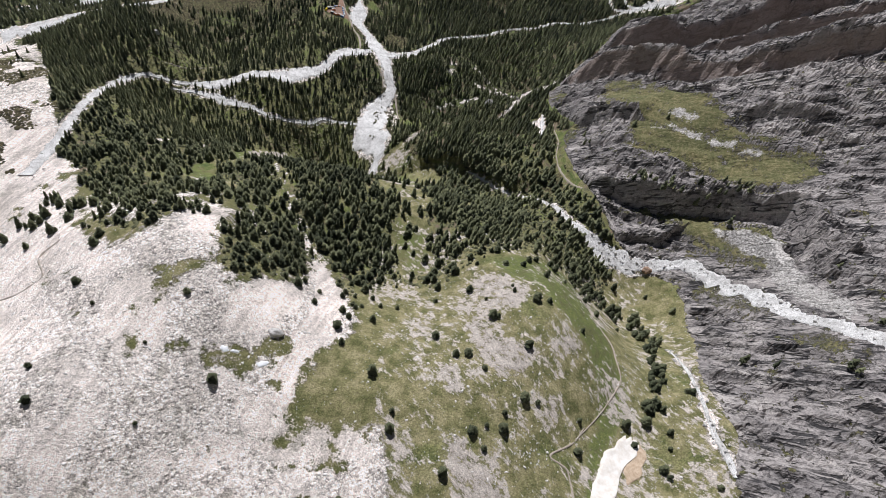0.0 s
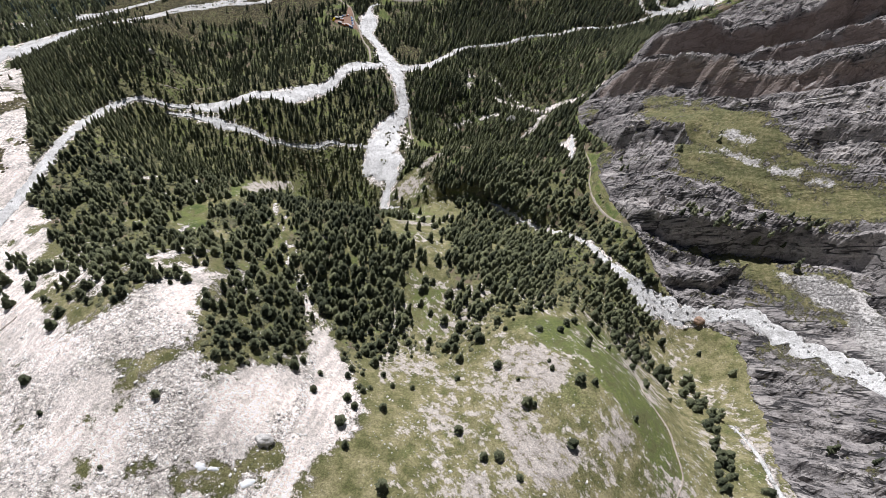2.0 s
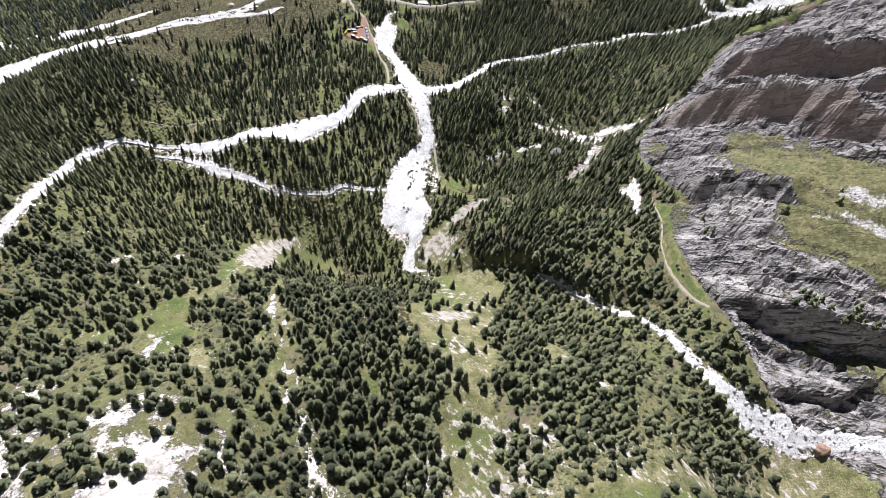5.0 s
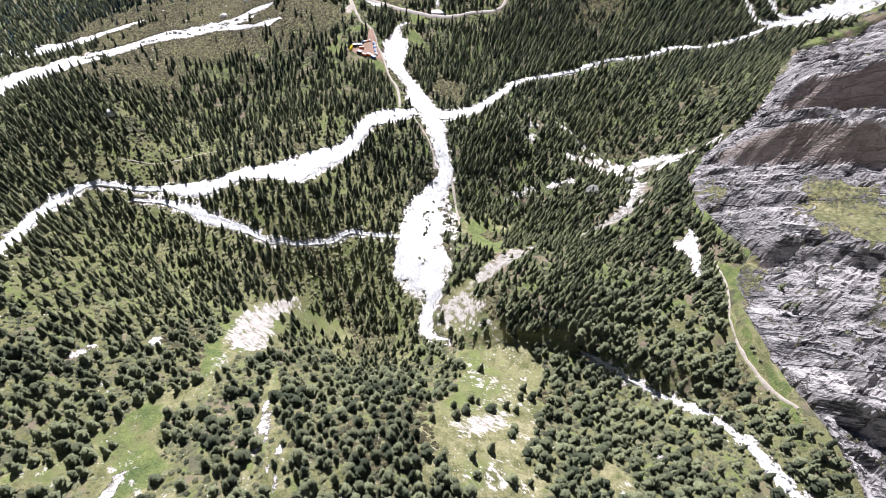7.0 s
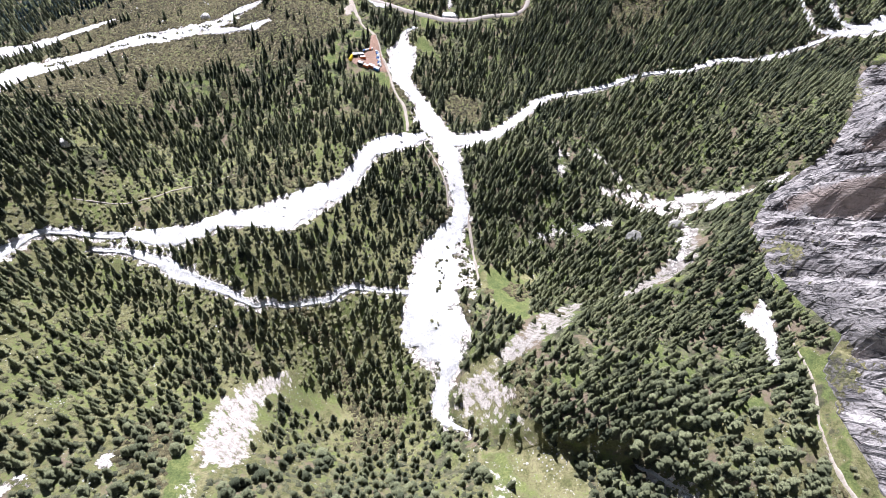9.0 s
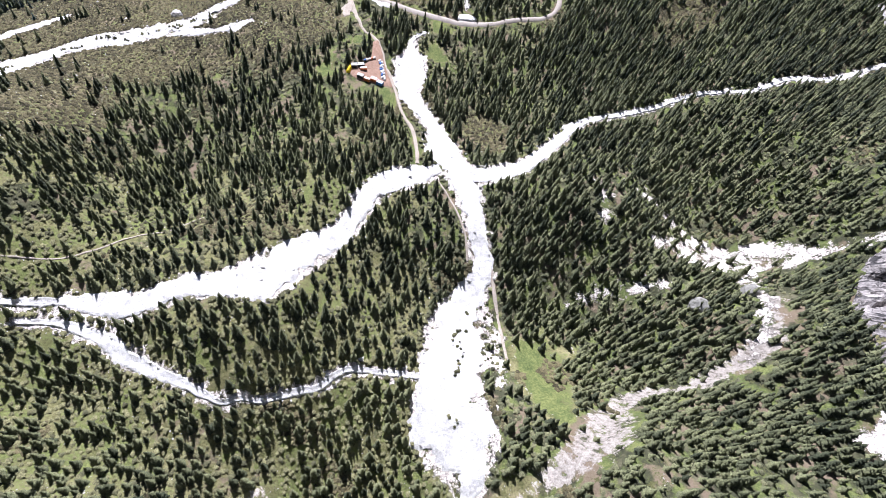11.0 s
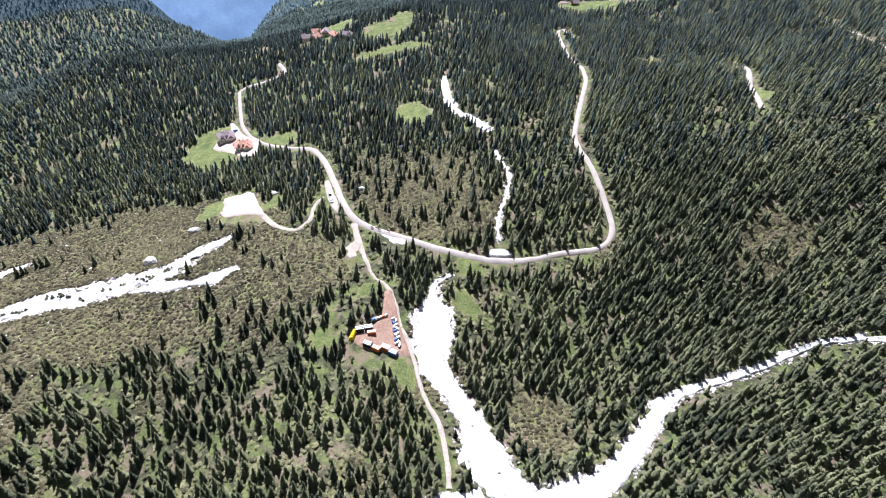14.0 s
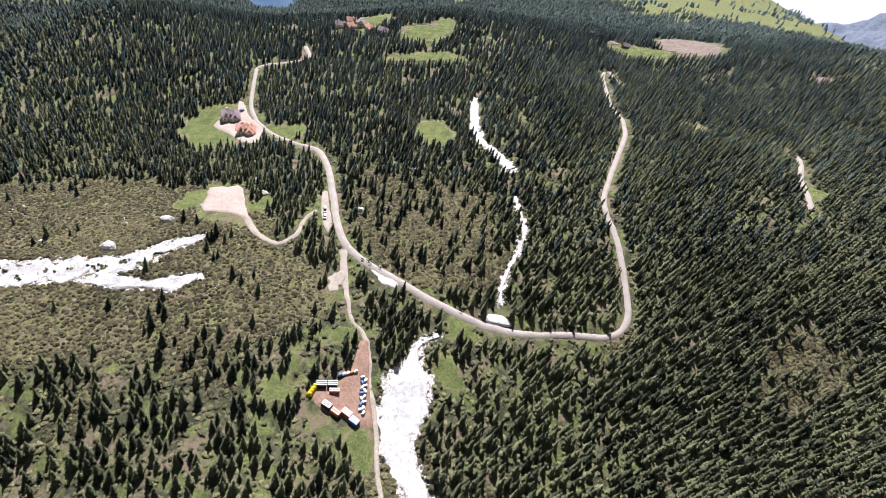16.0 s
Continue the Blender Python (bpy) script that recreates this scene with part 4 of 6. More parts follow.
rocky[near] = np.maximum(rocky[near], 0.6 * spread(SLABS, GX[near], GY[near], 4.0) + 0.06 * wander(GX[near], GY[near], 5, 3.0))
glade &= spread(LUSH, GX, GY, 5.0) < 0.2
rocky[glade] = np.maximum(rocky[glade], np.clip(0.27 + 0.24 * wander(GX[glade], GY[glade], 9, 4.0), 0, 0.5))
green[glade] = np.maximum(green[glade], np.clip(0.34 + 0.35 * wander(GX[glade], GY[glade], 13, 2.0), 0, 0.6))
green[near] = np.maximum(green[near], 0.62 * spread(LUSH, GX[near], GY[near], 5.0))
sunlit = near & (GX < 34) & (GX > -180) & (GY > 335) & (GY < 545) & (gap > 1)
green[sunlit] = np.maximum(green[sunlit], np.clip(0.45 + 0.28 * wander(GX[sunlit], GY[sunlit], 16, 6.3), 0, 0.62))
wood = np.where((green > 0.4) | far_green, 0.0, wood)
att = ground_mesh.color_attributes.new("cover", "FLOAT_COLOR", "POINT")
att.data.foreach_set("color", np.stack([red, wood, green, np.ones_like(red)], -1).astype(np.float32).ravel())
att = ground_mesh.color_attributes.new("bare", "FLOAT_COLOR", "POINT")
att.data.foreach_set("color", np.stack([rocky, tongue, ((GX > 64) & (GY > 340)) * 0.6, np.ones_like(rocky)], -1).astype(np.float32).ravel())
ground = tagged(new("ground", ground_mesh), "alpine slope of turf, pale scree and woodland floor", "ground", kind="structure")

# ---------- rock walls ----------
def ahead_of(line, x, y):
    """Signed distance from a bed's outcrop line (above 0 behind it), and how far past its ends."""
    best, side, past = np.full(np.shape(x), 1e9), np.zeros(np.shape(x)), np.zeros(np.shape(x))
    n = len(line) - 1
    for k, (a, b) in enumerate(zip(line, line[1:])):
        ex, ey = b[0] - a[0], b[1] - a[1]
        q = ex * ex + ey * ey
        raw = ((x - a[0]) * ex + (y - a[1]) * ey) / q
        t = np.clip(raw, 0, 1)
        d = np.hypot(x - a[0] - t * ex, y - a[1] - t * ey)
        s = np.sign(ex * (y - a[1]) - ey * (x - a[0]))
        over = np.maximum(-raw if k == 0 else 0, raw - 1 if k == n - 1 else 0) * math.sqrt(q)
        m = d < best
        best, side, past = np.where(m, d, best), np.where(m, s, side), np.where(m, np.maximum(over, 0), past)
    return best * side, past


def scarps(u, x, y, pitch, warp, seed):
    """Ridges that rise steeply towards the south-west and slope gently away behind, 0 to 1."""
    f = (u + warp * wander(x, y, pitch * 1.2, seed) + 0.5 * warp * wander(x, y, pitch * 0.4, seed + 2)) / pitch
    f = f - np.floor(f)
    return np.where(f < 0.14, f / 0.14, (1 - f) / 0.86)


def crag(x, y, size, seed):
    return 1 - np.abs(drift((0.82 * x - 0.5 * y) / size + 0.3 * drift(x / size * 2, y / size * 2, seed), (0.5 * x + 0.82 * y) / (size * 0.5), seed)) * 2


def rock_top(x, y):
    """Height of the rock walls, with the cover of turf, scree and rust on them."""
    z = land(x, y)
    across = 0.5 * x + 0.82 * y + 0.25 * z
    turf_on, scree_on = spread(TURF_BENCHES, x, y, 7.0), spread(ROCK_SCREE, x, y, 5.0)
    calm = np.maximum(turf_on, scree_on)
    cut, rusty = np.zeros(np.shape(x)), np.zeros(np.shape(x))
    for line, rise, back, front, rust in SCARPS:
        s, past = ahead_of(line, x, y)
        s = s + 5.0 * wander(x, y, 24, 3.1) + 1.3 * wander(x, y, 7, 7.7)
        wide = 0.34 * rise
        rise = rise * (0.95 + 0.5 * wander(x, y, 38, 9.1))
        p = np.where(s < 0, -0.35 * np.clip(1 + s / front, 0, 1), np.where(s < wide, -0.35 + 1.35 * s / wide, np.clip(1 - (s - wide) / back, 0, 1)))
        fade = np.clip(1 - past / 14, 0, 1)
        cut = cut + rise * p * fade
        rusty = np.maximum(rusty, rust * fade * np.clip(1 - np.abs(s - 0.5 * wide) / (0.9 * wide + 1.5), 0, 1))
        calm = calm * np.where((s > -2) & (s < wide) & (past < 5), 0.3, 1)
    side = rock_side(x, y)
    side = side + 3.0 * wander(x, y, 15, 7.2) * np.clip((y - 200) / 30, 0.65, 1)
    rugged = np.clip((side + 2) / 9, 0, 1) * np.clip((600 - y) / 40, 0, 1)
    rgap = off_line(GORGE, x, y)
    off_gorge = np.clip((rgap - 1) / 9, 0, 1)
    shape = 5.6 * scarps(across, x, y, 29.0, 9.0, 1.7) * (0.75 + 0.6 * wander(x, y, 30, 5.0)) + 3.4 * scarps(across + 0.2 * z, x, y, 11.5, 4.4, 5.1) * (0.75 + 0.7 * wander(x, y, 18, 2.0)) + 1.9 * scarps(across + 0.3 * z, x, y, 4.9, 2.2, 8.3) * (0.7 + 0.8 * wander(x, y, 11, 4.0)) - 5
    rough = 3.0 * crag(x, y, 34.0, 3.0) + 1.1 * crag(x, y, 12.0, 5.0) + 0.6 * crag(x, y, 5.0, 8.0) - 1.6
    joint = -2.6 * np.clip(1 - np.abs(wander(x, y, 26, 6.6) + 0.3 * wander(x, y, 5, 2.0)) / 0.05, 0, 1)
    z = z + ((shape + rough + joint) * (1 - 0.88 * calm) + cut) * rugged * off_gorge + 0.5
    z = np.where(side < 0, z - 5, np.where(rgap < 0.5, z - 1.3, z))
    return z - 8 * np.clip((y - 560) / 40, 0, 1), turf_on, scree_on, rusty


rx, ry = np.meshgrid(np.arange(158, 500, 1.2), np.arange(10, 612, 1.2))
rz, turf_on, scree_on, rusty = rock_top(rx, ry)
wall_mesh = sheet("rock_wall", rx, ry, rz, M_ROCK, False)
turf_att = wall_mesh.color_attributes.new("turf", "FLOAT_COLOR", "POINT")
turf_att.data.foreach_set("color", np.stack([0.17 + 0.75 * turf_on, 0.8 * scree_on, rusty, np.ones_like(rz)], -1).astype(np.float32).ravel())
walls = tagged(new("rock_wall", wall_mesh), "layered grey dolomite walls with turf ledges", "rock wall", kind="structure")


# ---------- streams, roads and other ribbons ----------
def smooth_line(pts, pitch):
    """The line with a point every so many metres, rounded at its corners."""
    pts = [np.array(p, float) for p in pts]
    ext = [2 * pts[0] - pts[1]] + pts + [2 * pts[-1] - pts[-2]]
    out = []
    for a, b, c, d in zip(ext, ext[1:], ext[2:], ext[3:]):
        k = max(1, int(np.hypot(*(c - b)[:2]) / pitch))
        for t in np.arange(k) / k:
            out.append(0.5 * (2 * b + (c - a) * t + (2 * a - 5 * b + 4 * c - d) * t * t + (3 * b - a - 3 * c + d) * t ** 3))
    return np.array(out + [pts[-1]])


def ribbon(name, line, mat, label, category, rise=0.0, ragged=0.0, rows=9, pitch=1.6, edge_drop=1.6):
    c = smooth_line(line, pitch)
    d = np.gradient(c[:, :2], axis=0)
    d /= np.maximum(np.hypot(d[:, 0], d[:, 1]), 1e-6)[:, None]
    nrm = np.stack([-d[:, 1], d[:, 0]], -1)
    wide = np.maximum(c[:, 2] * (0.9 if ragged > 0.2 else 1), 0.3)
    s = np.linspace(-1, 1, rows)
    X, Y = np.zeros((len(c), rows)), np.zeros((len(c), rows))
    for k, u in enumerate(s):
        lim = wide * (1 + ragged * (wander(c[:, 0], c[:, 1], 5.0, 3 + np.sign(u)) + 0.7 * wander(c[:, 0], c[:, 1], 1.9, 7 + np.sign(u))))
        X[:, k], Y[:, k] = c[:, 0] + nrm[:, 0] * u * lim, c[:, 1] + nrm[:, 1] * u * lim
    Z = land(X, Y) + rise
    if ragged == 0:
        Z = np.repeat(land(c[:, 0], c[:, 1])[:, None], rows, 1) * 0.7 + Z * 0.3 + rise * 0.3
    else:
        Z = Z + 0.35 * wander(X, Y, 2.3, 1.1) + 0.2 * wander(X, Y, 0.9, 4.4) - 0.5 * (1 - s[None, :] ** 2)
    Z[:, 0] -= edge_drop
    Z[:, -1] -= edge_drop
    return tagged(new(name, sheet(name, X, Y, Z, mat)), label, category, kind="structure")


for key, line in STREAMS.items():
    ribbon("riverbed_" + key, line, M_RUBBLE if key.startswith("north") and key not in ("north", "north_low") else M_GRAVEL, "dry bed of bleached white gravel and boulders", "riverbed", 0.25, 0.6 if key in ("north_west", "gorge") else 0.75 if key in ("north_east", "north_east_arm", "white_patch") else 0.33, 11, 1.3, 0.8)
for key, line in WAYS.items():
    if key.startswith("road"):
        ribbon(key, line, M_ASPHALT, "worn pale mountain road", "road", 0.35, 0.0, 5, 2.0, 1.3)
    else:
        ribbon(key, line, M_TRACK, "pale dirt track", "track", 0.3, 0.12, 5, 1.5, 1.0)


def patch(name, poly, mat, label, category, rise, uneven=0.04):
    """A flat yard with uneven edges, lying on the ground."""
    cx, cy = np.mean([p[0] for p in poly]), np.mean([p[1] for p in poly])
    ring = smooth_line([(*p, 0) for p in poly + poly[:1]], 1.2)[:-1]
    fr = np.linspace(0, 1, 10)[:, None]
    wob = 1 + uneven * (wander(ring[:, 0], ring[:, 1], 1.7, 2.0) + wander(ring[:, 0], ring[:, 1], 4.5, 5.0))
    X = cx + fr * ((ring[:, 0] - cx) * wob)[None, :]
    Y = cy + fr * ((ring[:, 1] - cy) * wob)[None, :]
    X, Y = np.c_[X, X[:, :1]], np.c_[Y, Y[:, :1]]
    Z = land(X, Y) + rise
    Z[-1] -= 1.4
    return tagged(new(name, sheet(name, X, Y, Z, mat)), label, category, kind="structure")


patch("parking_lot", LOT, M_LOT, "empty gravel parking lot", "parking lot", 0.5)
patch("camp_yard", CAMP, M_RED, "trampled red earth yard", "yard", 0.4)
patch("house_forecourt", FORECOURT, M_LOT, "pale gravel forecourt", "yard", 0.45)
for x, y, a, b in EARTH:
    patch("clear_cut", [(x + a * math.cos(0.52 * k), y + b * math.sin(0.52 * k)) for k in range(12)], M_EARTH, "brown felled clearing of bare earth", "clearing", 0.8)
patch("bridge_apron", APRON, M_GRAVEL, "white gravel apron beside the road", "gravel", 0.5)
patch("sandy_yard", SANDY, M_TRACK, "sandy trampled ground where the tracks meet", "yard", 0.2, 0.3)
patch("road_shoulder", SHOULDER, M_GRAVEL, "pale gravel shoulder beside the road", "gravel", 0.15, 0.3)
patch("layby", LAYBY_YARD, M_TRACK, "pale roadside layby", "yard", 0.4)

# ---------- trees ----------
rng = np.random.default_rng(7)


def conifer(seed, tiers, sides, round_top, droop=0.06):
    """Verts and triangles of a crown of drooping whorls, height 1 and radius 1."""
    g = np.random.default_rng(seed)
    v, f = [], []
    for k in range(tiers):
        low = 0.04 + 0.9 * k / tiers
        top = min(1.0, low + (0.95 if k < tiers - 1 else 1.6) / tiers + (0.1 if k == tiers - 1 else 0))
        if round_top:
            wide = (max(0.0, 1 - ((low - 0.15) / 0.86) ** 2)) ** 0.85
        else:
            wide = (1 - low) ** 0.85
        wide *= g.uniform(0.86, 1.12)
        lean = g.uniform(-0.1, 0.1, 2) * (1 if round_top else 0.4)
        base = len(v)
        v.append((lean[0] * 0.4, lean[1] * 0.4, top))
        turn = g.uniform(0, 6.28)
        for j in range(sides):
            a = turn + 6.2832 * (j + g.uniform(-0.25, 0.25)) / sides
            r = wide * (1.0 if j % 2 else g.uniform(0.6, 0.85)) * (g.uniform(0.72, 1.2) if round_top else g.uniform(0.82, 1.15))
            v.append((lean[0] + r * math.cos(a), lean[1] + r * math.sin(a), low - droop * (j % 2) + g.uniform(-0.03, 0.03)))
        for j in range(sides):
            f.append((base, base + 1 + j, base + 1 + (j + 1) % sides))
    return np.array(v), np.array(f, np.int32)


def mesh_of(name, co, tri, mat, tint=None):
    me = bpy.data.meshes.new(name)
    me.vertices.add(len(co))
    me.vertices.foreach_set("co", co.astype(np.float32).ravel())
    me.loops.add(tri.size)
    me.loops.foreach_set("vertex_index", tri.astype(np.int32).ravel())
    me.polygons.add(len(tri))
    me.polygons.foreach_set("loop_start", np.arange(0, tri.size, 3, dtype=np.int32))
    me.update()
    me.materials.append(mat)
    if tint is not None:
        a = me.attributes.new("tint", "FLOAT", "POINT")
        a.data.foreach_set("value", tint.astype(np.float32))
    return me


def planted(name, kinds, xs, ys, tall, wide, mat, label, category, sink=0.2, level=None):
    """Many plants joined into one object of stuff."""
    zs = (land(xs, ys) if level is None else level) - sink
    cos, tris, tints, base = [], [], [], 0
    pick = rng.integers(0, len(kinds), len(xs))
    for k, (v, f) in enumerate(kinds):
        sel = np.where(pick == k)[0]
        if len(sel) == 0:
            continue
        a = rng.uniform(0, 6.28, len(sel))
        c, s = np.cos(a)[:, None], np.sin(a)[:, None]
        lean = rng.normal(0, 0.035, (len(sel), 2))
        h = tall[sel][:, None]
        px = (v[None, :, 0] * c - v[None, :, 1] * s) * wide[sel][:, None] + lean[:, :1] * v[None, :, 2] * h + xs[sel][:, None]
        py = (v[None, :, 0] * s + v[None, :, 1] * c) * wide[sel][:, None] + lean[:, 1:] * v[None, :, 2] * h + ys[sel][:, None]
        pz = v[None, :, 2] * h + zs[sel][:, None]
        cos.append(np.stack([px, py, pz], -1).reshape(-1, 3))
        tris.append((f[None] + (base + np.arange(len(sel)) * len(v))[:, None, None]).reshape(-1, 3))
        shade = np.clip(rng.normal(0.42, 0.27, len(sel)) + 0.22 * wander(xs[sel], ys[sel], 30, 3.0), 0, 1)
        tints.append(np.repeat(shade, len(v)))
        base += len(sel) * len(v)
    me = mesh_of(name, np.concatenate(cos), np.concatenate(tris), mat, np.concatenate(tints))
    return tagged(new(name, me), label, category, kind="stuff")


def scattered(x0, x1, y0, y1, pitch):
    n, m = int((x1 - x0) / pitch), int((y1 - y0) / pitch)
    X, Y = np.meshgrid(np.arange(n), np.arange(m))
    X = x0 + (X + rng.uniform(0.02, 0.98, X.shape)) * pitch
    Y = y0 + (Y + rng.uniform(0.02, 0.98, Y.shape)) * pitch
    return X.ravel(), Y.ravel()


def yard(x, y):
    out = np.zeros(np.shape(x), bool)
    for poly in (LOT, CAMP, FORECOURT, APRON, LAYBY_YARD, SANDY, SHOULDER):
        out |= inside(poly, x, y) | inside(poly, x, y + 4) | inside(poly, x, y + 8) | inside(poly, x, y - 5)
    return out


def tree_chance(x, y):
    """How likely a tree stands there, 0 to 1."""
    p = np.full(np.shape(x), 0.94)
    p = p * np.where(wander(x, y, 21, 1.1) + 0.5 * wander(x, y, 7, 4.0) < -0.62, 0.35, 1)
    below = treeline(x) - y
    p = np.where(below > -12, 0.6 * np.exp(-np.maximum(0, below + 12) / 15) + np.where(wander(x, y, 9, 3.3) > 0.35, 0.07, 0.014), p)
    p = np.where((below <= -12) & (y < 330), p * np.where(wander(x, y, 15, 6.0) > 0.25, 0.28, 0.7), p)
    p = np.where(y > 540, p * np.where(x > 105, 1.0, 0.84), p)
    p = np.where((x < 34) & (x > -170) & (y > 330) & (y < 520), p * np.where(wander(x, y, 14, 5.8) > 0.1, 0.42, 0.68), p)
    p = np.where((x < -10) & (y > 535) & (y < 660), p * np.where(wander(x, y, 9, 2.7) > 0, 0.78, 0.42), p)
    p = np.where(clearing(x, y) > 0, 0.09, p)
    p = np.where(scrubby(x, y) > 0, np.where(wander(x, y, 20, 9.0) > 0.3, 0.16, 0.025), p)
    p = np.where((scrubby(x, y) > 0) & (x > -30) & (y > 610), np.where(wander(x, y, 12, 9.0) > -0.1, 0.3, 0.1), p)
    p = np.where(spread(OUTCROPS, x, y, 3.0) > 0.2, 0.03, p)
    p = np.where(inside(SCREE, x, y), np.where(wander(x, y, 13, 2.0) > 0.5, 0.16, 0.009), p)
    p = np.where(ellipse(BARE, x, y) > -0.1, 0.03, p)
    p = np.where(ellipse(THIN, x, y) > 0, np.where(wander(x, y, 10, 4.4) > -0.05, 0.5, 0.14), p)
    p = np.where((spread(DENSE, x, y, 5.0) > 0.5) & (clearing(x, y) < 0), np.maximum(p, 0.82), p)
    p = np.where(off_line(TREE_BELT, x, y) < 0, 0.75, p)
    p = np.where((rock_side(x, y) > -2) & (y < 570), 0.004, p)
    p = np.where((ellipse(MEADOWS, x, y) > -0.15) | (ellipse(FAR_MEADOWS, x, y) > -0.5) | (ellipse(FAR_MEADOWS, x, y + 9) > 0) | yard(x, y), 0.0, p)
    for line in (SCREEFOOT, *STREAKS):
        d = off_line(line, x, y)
        p = np.where(d < 8, np.minimum(p, np.where(d < 0, 0.06, 0.5)), p)
    p = np.where((off_line(BAND, x, y) < 1) | (spread(SLABS, x, y, 3.0) > 0.3), 0.02, p)
    p = np.where(ellipse(EARTH, x, y) > -0.4, 0.0, p)
    p = np.where((stream_gap(x, y) < 1.6) | (off_line(SLOT, x, y) < 1.5) | (way_gap(x, y) < 2.6), 0.0, p)
    # trees keep back from the sunny side of roads and stream beds
    for k in (3.5, 6.5):
        p = np.where((way_gap(x, y + k) < 0.5) | ((stream_gap(x, y + k) < -0.5) & (y > 540)), p * 0.25, p)
    return p


PINES = [conifer(s, 5, 9, True) for s in range(8)]
BULLETS = [conifer(140 + s, 5, 8, True) for s in range(5)]
BULLETS = [(v * np.array([0.72, 0.72, 1.12]), f) for v, f in BULLETS]
SPRUCES = [conifer(20 + s, 6, 7, False) for s in range(6)]
LIGHT = [conifer(40 + s, 4, 6, False) for s in range(4)]
SLIM = [conifer(50 + s, 3, 6, False) for s in range(4)]
DISTANT = [conifer(60 + s, 2, 5, False) for s in range(3)]

tx, ty = scattered(-300, 420, 40, 1100, 3.4)
keep = rng.uniform(0, 1, len(tx)) < tree_chance(tx, ty)
tx, ty = tx[keep], ty[keep]
pine = ty < 330 + 30 * wander(tx, ty, 25, 5.0)
# the single pines of the open slope, each a thing of its own
open_ground = pine & (ty < 250) & (tx > -150) & (tx < 190) & (ty < treeline(tx) + 16)
single = np.where(open_ground)[0][:300]
chosen_pines = np.zeros(len(tx), bool)
chosen_pines[single] = True


def part(name, me, parent, label=""):
    ob = new(name, me)
    ob.parent = parent
    return tagged(ob, label)


def bark_stem(name, tall, thick):
    bm = bmesh.new()
    bmesh.ops.create_cone(bm, cap_ends=True, segments=6, radius1=thick, radius2=thick * 0.4, depth=tall)
    bmesh.ops.translate(bm, verts=bm.verts, vec=(0, 0, tall / 2))
    me = bpy.data.meshes.new(name)
    bm.to_mesh(me)
    bm.free()
    me.materials.append(M_BARK)
    return me


STEM = bark_stem("trunk", 4.0, 0.24)
pine_crowns = []
for k, (v, f) in enumerate([conifer(80 + s, 7, 11, True) for s in range(5)]):
    c = v * np.array([2.6, 2.6, 6.0]) + np.array([0, 0, 0.8])
    pine_crowns.append(mesh_of("crown", c, f, M_PINE, np.full(len(c), 0.22 + 0.06 * k)))
for k, i in enumerate(single):
    tree = tagged(new("pine_tree"), "dark green stone pine standing on the turf slope", "pine tree", group="pines on the open slope")
    part("trunk", STEM, tree)
    part("crown", pine_crowns[k % 5], tree)
    s = float(rng.uniform(0.45, 0.98)) * (0.55 if rng.uniform() < 0.15 else 1.0)
    tree.location = (tx[i], ty[i], spot(tx[i], ty[i]) - 0.15)
    tree.rotation_euler = (0, 0, float(rng.uniform(0, 6.28)))
    tree.scale = (s, s, s * float(rng.uniform(0.85, 1.15)))

a = pine & ~chosen_pines
n = int(a.sum())
size = 0.45 + 0.55 * rng.beta(2.2, 1.6, n)
planted("pine_wood", PINES + BULLETS, tx[a], ty[a], 8.2 * size, 2.9 * size * rng.uniform(0.8, 1.2, n), M_PINE, "dense wood of dark stone pines and small spruces", "pine wood")
b = ~pine & (ty < 540)
size = 0.42 + 0.58 * rng.beta(2.0, 1.5, int(b.sum()))
planted("spruce_wood", SPRUCES, tx[b], ty[b], 9.8 * size, 2.85 * size, M_SPRUCE, "dense wood of pointed dark spruces", "spruce wood")
b = ~pine & (ty >= 540) & (ty < 690)
size = 0.42 + 0.58 * rng.beta(2.2, 1.3, int(b.sum()))
planted("spruce_wood", SPRUCES, tx[b], ty[b], 9.6 * size, 2.8 * size, M_SPRUCE, "dense wood of tall pointed spruces", "spruce wood")
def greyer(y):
    """True more often towards the north, where haze is painted as greyer spruces."""
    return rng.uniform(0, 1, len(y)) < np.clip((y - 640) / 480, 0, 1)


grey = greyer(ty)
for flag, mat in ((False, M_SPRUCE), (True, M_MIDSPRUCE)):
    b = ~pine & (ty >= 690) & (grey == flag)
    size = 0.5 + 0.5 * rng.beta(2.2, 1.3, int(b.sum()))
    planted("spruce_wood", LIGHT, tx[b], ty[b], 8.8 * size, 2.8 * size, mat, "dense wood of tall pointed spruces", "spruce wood")


